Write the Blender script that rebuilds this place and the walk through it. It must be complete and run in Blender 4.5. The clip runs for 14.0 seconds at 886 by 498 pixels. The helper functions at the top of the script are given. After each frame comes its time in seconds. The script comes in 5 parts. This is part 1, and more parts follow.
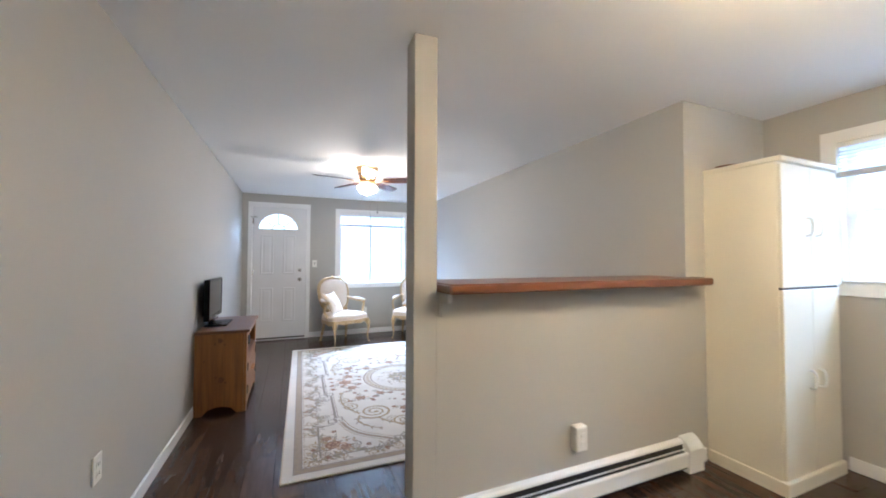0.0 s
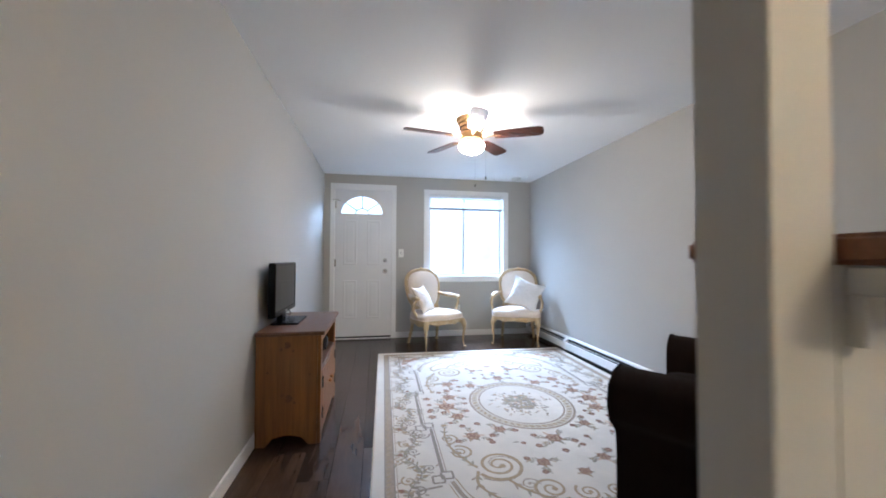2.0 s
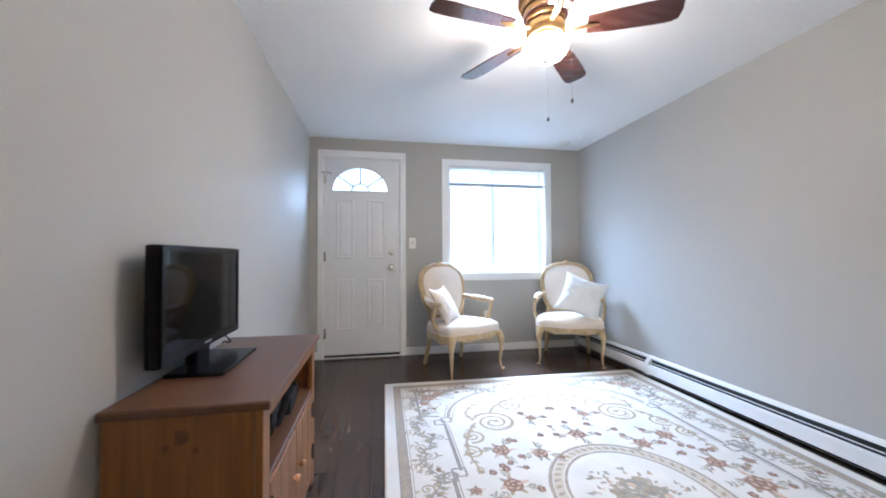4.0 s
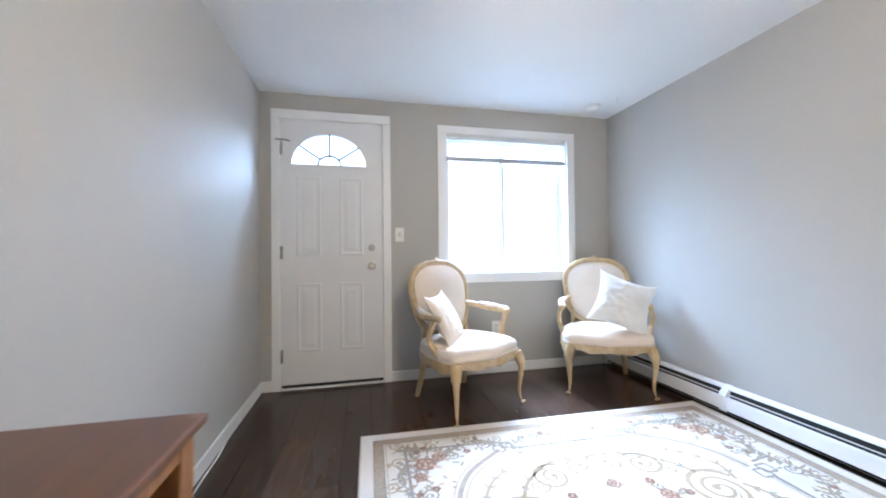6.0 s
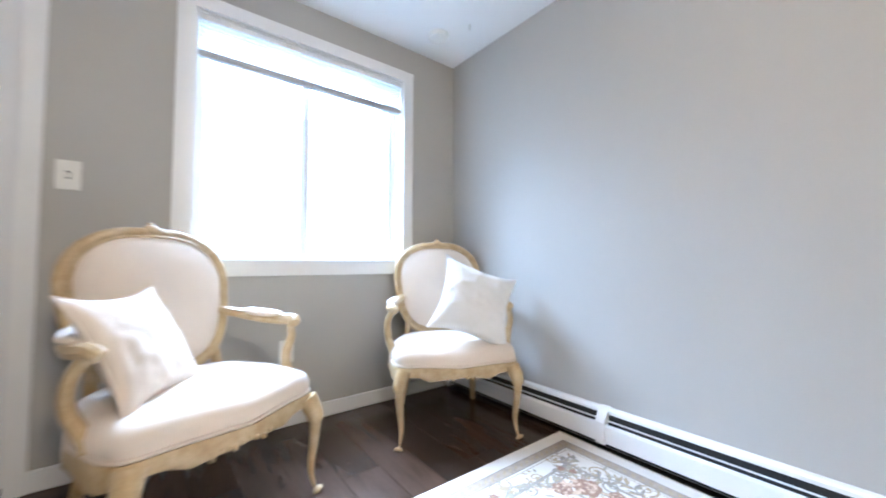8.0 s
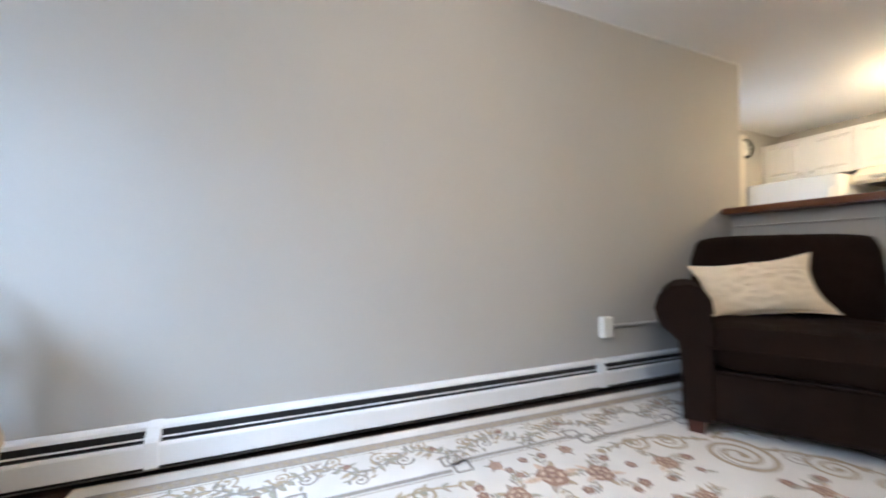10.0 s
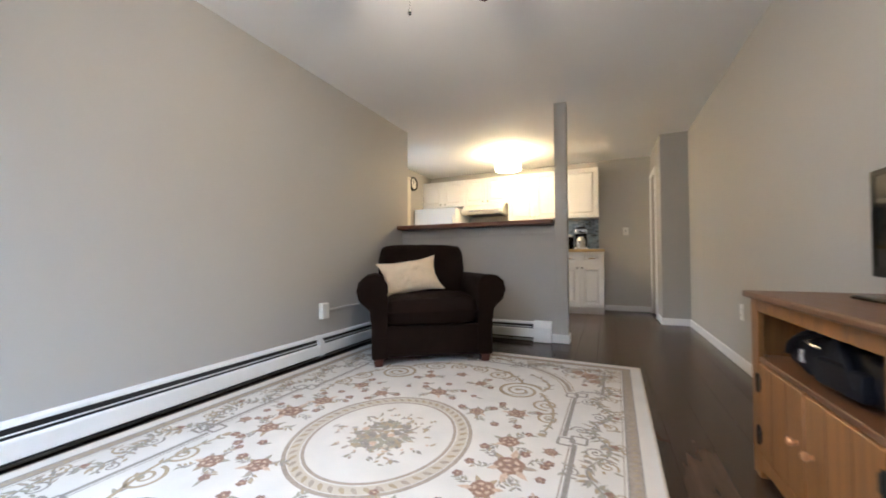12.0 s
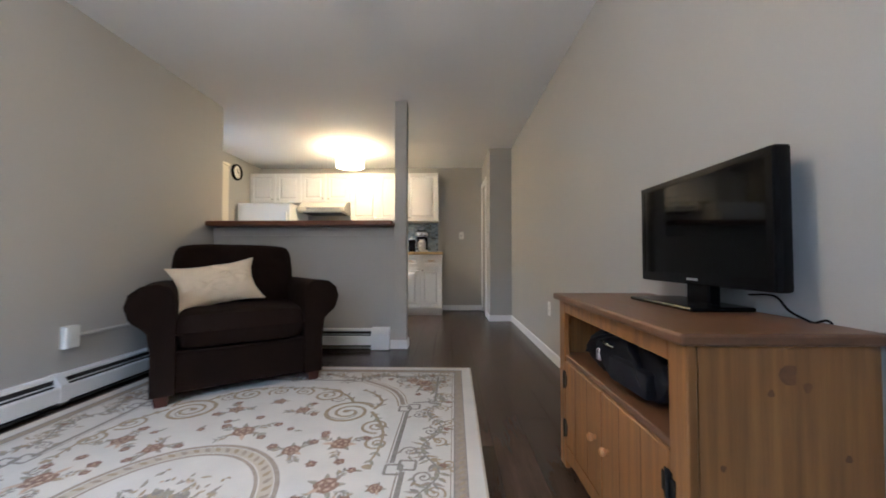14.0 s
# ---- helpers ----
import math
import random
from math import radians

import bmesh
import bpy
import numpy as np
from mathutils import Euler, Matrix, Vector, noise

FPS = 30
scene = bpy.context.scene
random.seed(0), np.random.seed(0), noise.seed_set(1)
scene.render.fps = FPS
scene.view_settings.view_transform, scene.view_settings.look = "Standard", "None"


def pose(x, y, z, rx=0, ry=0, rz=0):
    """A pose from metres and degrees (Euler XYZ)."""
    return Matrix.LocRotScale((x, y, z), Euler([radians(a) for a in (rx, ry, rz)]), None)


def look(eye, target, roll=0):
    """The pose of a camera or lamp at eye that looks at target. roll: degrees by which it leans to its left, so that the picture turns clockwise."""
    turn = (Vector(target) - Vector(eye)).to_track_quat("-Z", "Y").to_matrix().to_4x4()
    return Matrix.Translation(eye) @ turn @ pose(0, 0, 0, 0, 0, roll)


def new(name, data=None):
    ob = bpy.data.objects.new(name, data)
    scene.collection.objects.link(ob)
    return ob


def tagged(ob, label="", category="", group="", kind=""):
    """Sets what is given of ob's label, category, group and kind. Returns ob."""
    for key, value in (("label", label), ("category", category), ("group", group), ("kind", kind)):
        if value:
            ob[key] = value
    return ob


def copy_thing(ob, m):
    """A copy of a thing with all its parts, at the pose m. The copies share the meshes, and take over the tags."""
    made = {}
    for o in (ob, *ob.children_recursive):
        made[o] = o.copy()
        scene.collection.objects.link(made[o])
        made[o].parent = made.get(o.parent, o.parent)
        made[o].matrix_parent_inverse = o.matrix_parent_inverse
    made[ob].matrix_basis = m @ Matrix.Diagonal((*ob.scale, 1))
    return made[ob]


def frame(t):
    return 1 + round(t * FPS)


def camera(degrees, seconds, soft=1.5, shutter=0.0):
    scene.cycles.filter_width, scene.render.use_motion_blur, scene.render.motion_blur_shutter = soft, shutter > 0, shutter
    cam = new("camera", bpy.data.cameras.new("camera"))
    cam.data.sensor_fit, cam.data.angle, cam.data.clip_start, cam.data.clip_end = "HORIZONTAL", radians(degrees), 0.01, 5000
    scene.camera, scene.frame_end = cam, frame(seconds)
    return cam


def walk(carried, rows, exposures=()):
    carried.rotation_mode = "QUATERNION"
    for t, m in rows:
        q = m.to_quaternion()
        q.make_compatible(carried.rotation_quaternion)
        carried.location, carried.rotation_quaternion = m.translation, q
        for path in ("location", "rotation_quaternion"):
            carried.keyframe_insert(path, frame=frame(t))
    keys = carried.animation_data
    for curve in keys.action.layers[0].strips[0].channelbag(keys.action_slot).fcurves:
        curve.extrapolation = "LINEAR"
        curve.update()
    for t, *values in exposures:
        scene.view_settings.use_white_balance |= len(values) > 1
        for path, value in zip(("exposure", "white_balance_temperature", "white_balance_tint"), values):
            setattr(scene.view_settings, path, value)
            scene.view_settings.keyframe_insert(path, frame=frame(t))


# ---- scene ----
# ---- camera ----
cam = camera(101.6, 14.0, soft=1.8, shutter=0.5)
PATH = [
    # seconds, x, y, z, heading, pitch, roll
    (0, 0.737, 3.359, 1.275, 22.50, 1.67, 0.19),
    (0.5, 0.720, 3.588, 1.278, 20.67, 1.58, -0.27),
    (1, 0.692, 3.852, 1.233, 19.01, 1.56, -0.15),
    (1.5, 0.708, 4.170, 1.182, 14.22, 1.70, 0.50),
    (2, 0.714, 4.492, 1.133, 10.45, 1.44, 0.28),
    (2.5, 0.697, 4.763, 1.122, 10.20, 1.27, 0.00),
    (3, 0.679, 5.135, 1.100, 10.28, 1.26, -0.15),
    (5.5, 0.710, 6.492, 1.042, 10.75, 0.66, -0.40),
    (6, 0.760, 6.700, 1.045, 12.60, 0.64, -0.57),
    (6.5, 0.940, 6.918, 0.988, 16.50, 0.86, -0.63),
    (7, 1.139, 7.167, 0.966, 20.50, 0.93, -0.50),
    (7.2, 1.196, 7.265, 0.940, 22.35, 1.20, -0.33),
    (9.3, 1.462, 8.020, 0.816, 84.60, 2.00, -0.10),
    (9.5, 1.445, 7.986, 0.820, 93.40, 1.60, -0.10),
    (10, 1.320, 8.058, 0.818, 112.10, 1.15, 0.00),
    (10.2, 1.247, 8.105, 0.817, 118.10, 1.00, 0.00),
    (10.5, 1.140, 8.187, 0.816, 125.70, 0.72, 0.00),
    (11, 1.030, 8.335, 0.816, 136.60, 0.38, -0.10),
    (11.5, 0.974, 8.482, 0.816, 148.96, 0.73, -0.23),
    (12, 0.892, 8.596, 0.816, 155.63, 1.35, -0.23),
    (12.5, 0.802, 8.671, 0.816, 159.67, 1.53, -0.01),
    (13, 0.759, 8.655, 0.827, 165.52, 1.44, -0.01),
    (13.5, 0.797, 8.508, 0.828, 173.74, 1.56, -0.12),
    (14, 0.853, 8.341, 0.827, 179.31, 1.54, -0.06),
]
walk(cam, [(t, pose(x, y, z, 90 + pitch, -roll, -heading)) for t, x, y, z, heading, pitch, roll in PATH],
     exposures=[(t, stops, kelvin, 10) for t, stops, kelvin in ((0.0, 0.02, 4830), (2.0, -0.18, 4780), (3.2, -0.13, 4800), (6.5, 0.08, 4980), (9.5, 0.02, 5120), (10.7, -0.10, 5330), (12.3, -0.18, 5270), (14.0, -0.46, 5010))])

# ---- world and large lights ----
world = bpy.data.worlds.new("sky")
scene.world = world
world.use_nodes = True
wn = world.node_tree.nodes
sky = wn.new("ShaderNodeTexSky")
sky.sky_type = "NISHITA"
sky.sun_disc = False
sky.sun_elevation, sky.sun_rotation = radians(48), radians(20)
world.node_tree.links.new(sky.outputs[0], wn["Background"].inputs[0])
wn["Background"].inputs[1].default_value = 0.12


def lamp(name, kind, m, energy, colour, **more):
    data = bpy.data.lights.new(name, kind)
    data.energy, data.color = energy, colour
    if "size" in more:
        data.shape, data.size, data.size_y = "RECTANGLE", more["size"], more["size_y"]
    if "radius" in more:
        data.shadow_soft_size = more["radius"]
    if "angle" in more:
        data.angle = radians(more["angle"])
    ob = new(name, data)
    ob.matrix_world = m
    return ob


lamp("sun", "SUN", look((2.6, 14.0, 7.0), (1.9, 9.0, 0.8)), 3.4, (1.0, 0.95, 0.88), angle=16)
lamp("window_daylight", "AREA", look((2.03, 11.2, 2.95), (1.9, 8.6, 0.8)), 610, (0.72, 0.86, 1.0), size=2.6, size_y=1.4)
lamp("kitchen_window_daylight", "AREA", look((5.4, 4.1, 2.9), (3.0, 3.9, 0.9)), 430, (0.72, 0.86, 1.0), size=1.6, size_y=1.2)
OUTSIDE, FAN_GLOW, DRUM_GLOW = 3.3, 205.0, 68.0


# ---- materials ----
def mat(name, colour, rough=0.5, metal=0.0, var=0.06, scale=6.0, fine=80.0, bump=0.0, stretch=(1, 1, 1), island=0.0, each=0.0,
        second=None, sharp=0.5, **more):
    """Principled paint with two scales of variation and fine relief."""
    m = bpy.data.materials.new(name)
    m.use_nodes = True
    nt = m.node_tree
    n, link = nt.nodes, nt.links
    p = n["Principled BSDF"]
    p.inputs["Roughness"].default_value, p.inputs["Metallic"].default_value = rough, metal
    for key, value in more.items():
        p.inputs[key.replace("_", " ")].default_value = value
    co = n.new("ShaderNodeTexCoord")
    mp = n.new("ShaderNodeMapping")
    mp.inputs["Scale"].default_value = stretch
    link.new(co.outputs["Object"], mp.inputs[0])
    vec = mp.outputs[0]
    if each:
        info = n.new("ShaderNodeObjectInfo")
        add = n.new("ShaderNodeVectorMath")
        add.operation = "MULTIPLY_ADD"
        link.new(info.outputs["Random"], add.inputs[0])
        add.inputs[1].default_value = (37.0, 91.0, 53.0)
        link.new(vec, add.inputs[2])
        vec = add.outputs[0]
    big = n.new("ShaderNodeTexNoise")
    big.inputs["Scale"].default_value, big.inputs["Detail"].default_value = scale, 6
    small = n.new("ShaderNodeTexNoise")
    small.inputs["Scale"].default_value, small.inputs["Detail"].default_value = fine, 3
    link.new(vec, big.inputs["Vector"])
    link.new(vec, small.inputs["Vector"])
    ramp = n.new("ShaderNodeMapRange")
    ramp.inputs[1].default_value, ramp.inputs[2].default_value = 0.5 - 0.5 * sharp, 0.5 + 0.5 * sharp
    link.new(big.outputs["Fac"], ramp.inputs[0])
    mix = n.new("ShaderNodeMix")
    mix.data_type = "RGBA"
    a = colour
    b = second or tuple(min(1.0, c * (1 + 2 * var)) for c in colour)
    if not second:
        a = tuple(c * (1 - var) for c in colour)
    mix.inputs[6].default_value, mix.inputs[7].default_value = (*a, 1), (*b, 1)
    link.new(ramp.outputs[0], mix.inputs[0])
    hsv = n.new("ShaderNodeHueSaturation")
    link.new(mix.outputs[2], hsv.inputs["Color"])
    val = n.new("ShaderNodeMapRange")
    val.inputs[3].default_value, val.inputs[4].default_value = 1 - var * 1.2, 1 + var * 1.2
    link.new(small.outputs["Fac"], val.inputs[0])
    last = val.outputs[0]
    if each or island:
        src = info.outputs["Random"] if each else n.new("ShaderNodeNewGeometry").outputs["Random Per Island"]
        r = n.new("ShaderNodeMapRange")
        k = each or island
        r.inputs[3].default_value, r.inputs[4].default_value = 1 - k, 1 + k
        link.new(src, r.inputs[0])
        mul = n.new("ShaderNodeMath")
        mul.operation = "MULTIPLY"
        link.new(last, mul.inputs[0])
        link.new(r.outputs[0], mul.inputs[1])
        last = mul.outputs[0]
    link.new(last, hsv.inputs["Value"])
    link.new(hsv.outputs[0], p.inputs["Base Color"])
    rr = n.new("ShaderNodeMapRange")
    rr.inputs[3].default_value, rr.inputs[4].default_value = max(0.02, rough * 0.85), min(1.0, rough * 1.15)
    link.new(big.outputs["Fac"], rr.inputs[0])
    link.new(rr.outputs[0], p.inputs["Roughness"])
    if bump:
        bp = n.new("ShaderNodeBump")
        bp.inputs["Strength"].default_value, bp.inputs["Distance"].default_value = min(1.0, bump), 0.002
        link.new(small.outputs["Fac"], bp.inputs["Height"])
        link.new(bp.outputs[0], p.inputs["Normal"])
    return m


def glow(name, colour, strength):
    m = bpy.data.materials.new(name)
    m.use_nodes = True
    p = m.node_tree.nodes["Principled BSDF"]
    p.inputs["Base Color"].default_value = (*colour, 1)
    p.inputs["Emission Color"].default_value = (*colour, 1)
    p.inputs["Emission Strength"].default_value = strength
    return m


WALL = mat("greige_wall_paint", (0.435, 0.422, 0.390), 0.68, var=0.02, scale=1.2, fine=240, bump=0.12)
CEIL = mat("white_ceiling_paint", (0.86, 0.855, 0.84), 0.75, var=0.02, scale=1.0, fine=160, bump=0.25)
TRIM = mat("white_trim_paint", (0.80, 0.80, 0.79), 0.38, var=0.02, scale=3, fine=120, bump=0.05)
DOORPAINT = mat("white_door_paint", (0.74, 0.74, 0.745), 0.42, var=0.02, scale=3, fine=150, bump=0.05)
PLASTIC = mat("ivory_plastic", (0.78, 0.77, 0.72), 0.35, var=0.02)
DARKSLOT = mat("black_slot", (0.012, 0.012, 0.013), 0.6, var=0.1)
PLANK = mat("dark_walnut_laminate", (0.020, 0.012, 0.009), 0.23, var=0.16, scale=3.6, fine=26, bump=0.03, stretch=(7, 0.9, 1),
            each=0.35, second=(0.080, 0.047, 0.030), sharp=0.85, Specular_IOR_Level=0.34)
UNDER = mat("floor_joint", (0.008, 0.006, 0.005), 0.7)
BARWOOD = mat("stained_pine_bar", (0.10, 0.035, 0.015), 0.30, var=0.2, scale=6, fine=70, bump=0.1, stretch=(1.2, 14, 8), second=(0.22, 0.085, 0.034), sharp=0.7)
PINE = mat("honey_pine", (0.110, 0.044, 0.011), 0.42, var=0.14, scale=3.2, fine=34, bump=0.15, stretch=(12, 12, 0.55), second=(0.33, 0.145, 0.036), sharp=0.62)
PINETOP = mat("honey_pine_top", (0.070, 0.030, 0.014), 0.38, var=0.12, scale=4, fine=60, bump=0.1, stretch=(9, 0.8, 9), second=(0.155, 0.070, 0.029), sharp=0.8)
KNOT = mat("pine_knot", (0.105, 0.040, 0.013), 0.45, var=0.3, scale=30)
IRON = mat("black_iron", (0.02, 0.02, 0.02), 0.45, 0.6, var=0.2)
CHROME = mat("satin_nickel", (0.62, 0.61, 0.59), 0.25, 1.0, var=0.03)
BRASS = mat("aged_brass", (0.50, 0.31, 0.13), 0.30, 1.0, var=0.1, scale=20)
CHAIRWOOD = mat("cream_antiqued_wood", (0.40, 0.275, 0.125), 0.42, var=0.14, scale=22, fine=120, bump=0.25, second=(0.58, 0.455, 0.27))
LINEN = mat("ivory_linen", (0.70, 0.61, 0.51), 0.85, var=0.04, scale=5, fine=420, bump=0.5, Sheen_Weight=0.2)
PILLOW = mat("pale_grey_cotton", (0.74, 0.73, 0.71), 0.85, var=0.05, scale=6, fine=300, bump=0.4)
CREAMPILLOW = mat("cream_cotton", (0.72, 0.60, 0.42), 0.85, var=0.05, scale=7, fine=300, bump=0.4)
RACEWAY = mat("raceway_paint", (0.58, 0.57, 0.54), 0.5, var=0.03)
BROWN = mat("dark_brown_chenille", (0.0070, 0.0034, 0.0021), 0.95, var=0.25, scale=9, fine=500, bump=0.6, second=(0.0135, 0.0070, 0.0046), Specular_IOR_Level=0.12)
MAHOGANY = mat("mahogany_foot", (0.06, 0.016, 0.010), 0.35, var=0.2, scale=12)
BLACKGLOSS = mat("black_gloss_plastic", (0.004, 0.004, 0.0047), 0.20, var=0.05, Specular_IOR_Level=0.13)
SCREEN = mat("tv_screen", (0.002, 0.002, 0.0024), 0.05, var=0.02, Specular_IOR_Level=0.17)
BLACKBAG = mat("black_nylon", (0.0035, 0.004, 0.0075), 0.6, var=0.3, scale=14, fine=300, bump=0.5, Specular_IOR_Level=0.25)
BLADE = mat("walnut_fan_blade", (0.050, 0.015, 0.010), 0.16, var=0.2, scale=5, stretch=(1, 9, 9), second=(0.085, 0.030, 0.019))
ENAMEL = mat("white_enamel", (0.82, 0.82, 0.81), 0.30, var=0.02, scale=2)
CABINET = mat("white_thermofoil", (0.78, 0.77, 0.75), 0.40, var=0.02, scale=2)
CREAMCAB = mat("cream_cabinet_paint", (0.76, 0.72, 0.60), 0.42, var=0.02, scale=2)
COUNTER = mat("tan_laminate", (0.42, 0.30, 0.13), 0.35, var=0.15, scale=40)
TILE = mat("blue_grey_mosaic", (0.22, 0.27, 0.31), 0.18, var=0.15, scale=12, island=0.45)
GROUT = mat("pale_grout", (0.42, 0.42, 0.42), 0.8, var=0.05)
CLOCKFACE = mat("clock_face", (0.78, 0.77, 0.72), 0.5, var=0.02)
HOOD = mat("almond_enamel", (0.74, 0.71, 0.62), 0.3, var=0.02)
STEEL = mat("brushed_steel", (0.55, 0.55, 0.54), 0.28, 1.0, var=0.05, scale=20)
BLIND = mat("white_blind_slat", (0.85, 0.86, 0.87), 0.5, var=0.02, Transmission_Weight=0.25)
BLINDRAIL = mat("grey_blind_rail", (0.42, 0.42, 0.42), 0.45, var=0.03)
VINYL = mat("white_vinyl", (0.80, 0.81, 0.82), 0.35, var=0.02)
SHADE = glow("lit_glass_shade", (1.0, 0.76, 0.51), FAN_GLOW)
DRUM = glow("lit_drum_shade", (1.0, 0.69, 0.33), DRUM_GLOW)
GLASS = bpy.data.materials.new("window_glass")
GLASS.use_nodes = True
g = GLASS.node_tree.nodes["Principled BSDF"]
g.inputs["Transmission Weight"].default_value, g.inputs["Roughness"].default_value, g.inputs["IOR"].default_value = 1.0, 0.0, 1.45

# rug wool
RUG_CREAM = mat("cream_wool", (0.70, 0.66, 0.60), 0.95, var=0.05, scale=6, fine=700, bump=0.7)
RUG_EDGE = mat("ecru_wool", (0.56, 0.49, 0.385), 0.95, var=0.05, scale=6, fine=700, bump=0.7)
RUG_TAUPE = mat("taupe_wool", (0.37, 0.305, 0.24), 0.95, var=0.14, scale=60, fine=700, bump=0.7)
RUG_GREY = mat("stone_grey_wool", (0.30, 0.265, 0.225), 0.95, var=0.14, scale=60, fine=700, bump=0.7)
RUG_GOLD = mat("gold_wool", (0.40, 0.315, 0.205), 0.95, var=0.12, scale=50, fine=700, bump=0.7)
RUG_ROSE = mat("dusty_rose_wool", (0.27, 0.155, 0.105), 0.95, var=0.2, scale=70, fine=700, bump=0.7, second=(0.37, 0.245, 0.17))
RUG_ROSE2 = mat("pale_rose_wool", (0.55, 0.41, 0.30), 0.95, var=0.15, scale=70, fine=700, bump=0.7)
RUG_LEAF = mat("olive_wool", (0.30, 0.27, 0.20), 0.95, var=0.2, scale=70, fine=700, bump=0.7, second=(0.43, 0.395, 0.31))
RUG_DARK = mat("plum_wool", (0.25, 0.155, 0.12), 0.95, var=0.2, scale=70, fine=700, bump=0.7)


# ---- mesh helpers ----
def link_mesh(name, bm, material, parent=None, smooth=False):
    me = bpy.data.meshes.new(name)
    bm.to_mesh(me)
    bm.free()
    for one in material if isinstance(material, (list, tuple)) else [material]:
        me.materials.append(one)
    if smooth:
        for f in me.polygons:
            f.use_smooth = True
        me.set_sharp_from_angle(angle=radians(40))
    ob = new(name, me)
    if parent:
        ob.parent = parent
    return ob


def part(name, bm, material, parent, label="", smooth=False):
    ob = link_mesh(name, bm, material, parent, smooth)
    return tagged(ob, label) if label else ob


def thing(name, m, label, category, group="", kind=""):
    ob = new(name)
    ob.empty_display_size = 0.1
    ob.matrix_world = m
    return tagged(ob, label, category, group, kind)


def structure(name, bm, material, label, category="", smooth=False):
    return tagged(link_mesh(name, bm, material, None, smooth), label, category or name.split("_")[0], "", "structure")


def box(bm, x0, x1, y0, y1, z0, z1, bevel=0.0, seg=1):
    made = bmesh.ops.create_cube(bm, size=1.0)["verts"]
    for v in made:
        v.co = Vector(((x0 + x1) / 2 + v.co.x * (x1 - x0), (y0 + y1) / 2 + v.co.y * (y1 - y0), (z0 + z1) / 2 + v.co.z * (z1 - z0)))
    if bevel:
        edges = list({e for v in made for e in v.link_edges})
        bmesh.ops.bevel(bm, geom=edges, offset=bevel, segments=seg, affect="EDGES", profile=0.5)
    return bm


def boxes(*rows, bevel=0.0, seg=1):
    bm = bmesh.new()
    for r in rows:
        box(bm, *r, bevel=bevel, seg=seg)
    return bm


def plate(outer, holes, depth, m=Matrix()):
    """A flat plate in u, v with holes, extruded by depth along its normal, then posed by m."""
    bm = bmesh.new()
    edges = []
    for ring in (outer, *holes):
        vs = [bm.verts.new((u, v, 0)) for u, v in ring]
        edges += [bm.edges.new((vs[i], vs[(i + 1) % len(vs)])) for i in range(len(vs))]
    bmesh.ops.triangle_fill(bm, use_beauty=True, use_dissolve=False, edges=edges)
    faces = list(bm.faces)
    out = bmesh.ops.extrude_face_region(bm, geom=faces)["geom"]
    for v in out:
        if isinstance(v, bmesh.types.BMVert):
            v.co.z += depth
    bmesh.ops.recalc_face_normals(bm, faces=bm.faces)
    bmesh.ops.transform(bm, matrix=m, verts=bm.verts)
    return bm


def rect(u0, u1, v0, v1):
    return [(u0, v0), (u1, v0), (u1, v1), (u0, v1)]


def lathe(bm, profile, seg=24, m=Matrix()):
    """Turn (r, z) pairs about z."""
    rings = []
    for r, z in profile:
        if r < 1e-5:
            rings.append([bm.verts.new(m @ Vector((0, 0, z)))])
        else:
            rings.append([bm.verts.new(m @ Vector((r * math.cos(2 * math.pi * i / seg), r * math.sin(2 * math.pi * i / seg), z))) for i in range(seg)])
    for a, b in zip(rings, rings[1:]):
        for i in range(seg):
            j = (i + 1) % seg
            if len(a) == 1 and len(b) > 1:
                bm.faces.new((a[0], b[i], b[j]))
            elif len(b) == 1 and len(a) > 1:
                bm.faces.new((a[i], a[j], b[0]))
            elif len(a) > 1:
                bm.faces.new((a[i], a[j], b[j], b[i]))
    bmesh.ops.recalc_face_normals(bm, faces=bm.faces)
    return bm


def tube(bm, pts, radii, seg=8, flat=1.0):
    """A swept tube along pts; radii one number or one a point; flat squeezes its second axis."""
    pts = [Vector(p) for p in pts]
    if not isinstance(radii, (list, tuple)):
        radii = [radii] * len(pts)
    rings = []
    side = None
    for i, p in enumerate(pts):
        d = (pts[min(i + 1, len(pts) - 1)] - pts[max(i - 1, 0)]).normalized()
        if side is None:
            ref = Vector((0, 0, 1)) if abs(d.z) < 0.9 else Vector((1, 0, 0))
            side = d.cross(ref).normalized()
        side = (side - d * side.dot(d)).normalized()
        up = d.cross(side)
        rings.append([bm.verts.new(p + (side * math.cos(2 * math.pi * k / seg) + up * flat * math.sin(2 * math.pi * k / seg)) * radii[i]) for k in range(seg)])
    for a, b in zip(rings, rings[1:]):
        for k in range(seg):
            bm.faces.new((a[k], a[(k + 1) % seg], b[(k + 1) % seg], b[k]))
    bm.faces.new(rings[0][::-1])
    bm.faces.new(rings[-1])
    bmesh.ops.recalc_face_normals(bm, faces=bm.faces)
    return bm


def curve_pts(keys, steps=8):
    """Catmull-Rom through the keys."""
    k = [Vector(p) for p in keys]
    k = [k[0] * 2 - k[1]] + k + [k[-1] * 2 - k[-2]]
    out = []
    for i in range(1, len(k) - 2):
        for s in range(steps):
            t = s / steps
            a, b, c, d = k[i - 1], k[i], k[i + 1], k[i + 2]
            out.append(0.5 * ((2 * b) + (c - a) * t + (2 * a - 5 * b + 4 * c - d) * t * t + (3 * b - a - 3 * c + d) * t ** 3))
    out.append(k[-2])
    return out


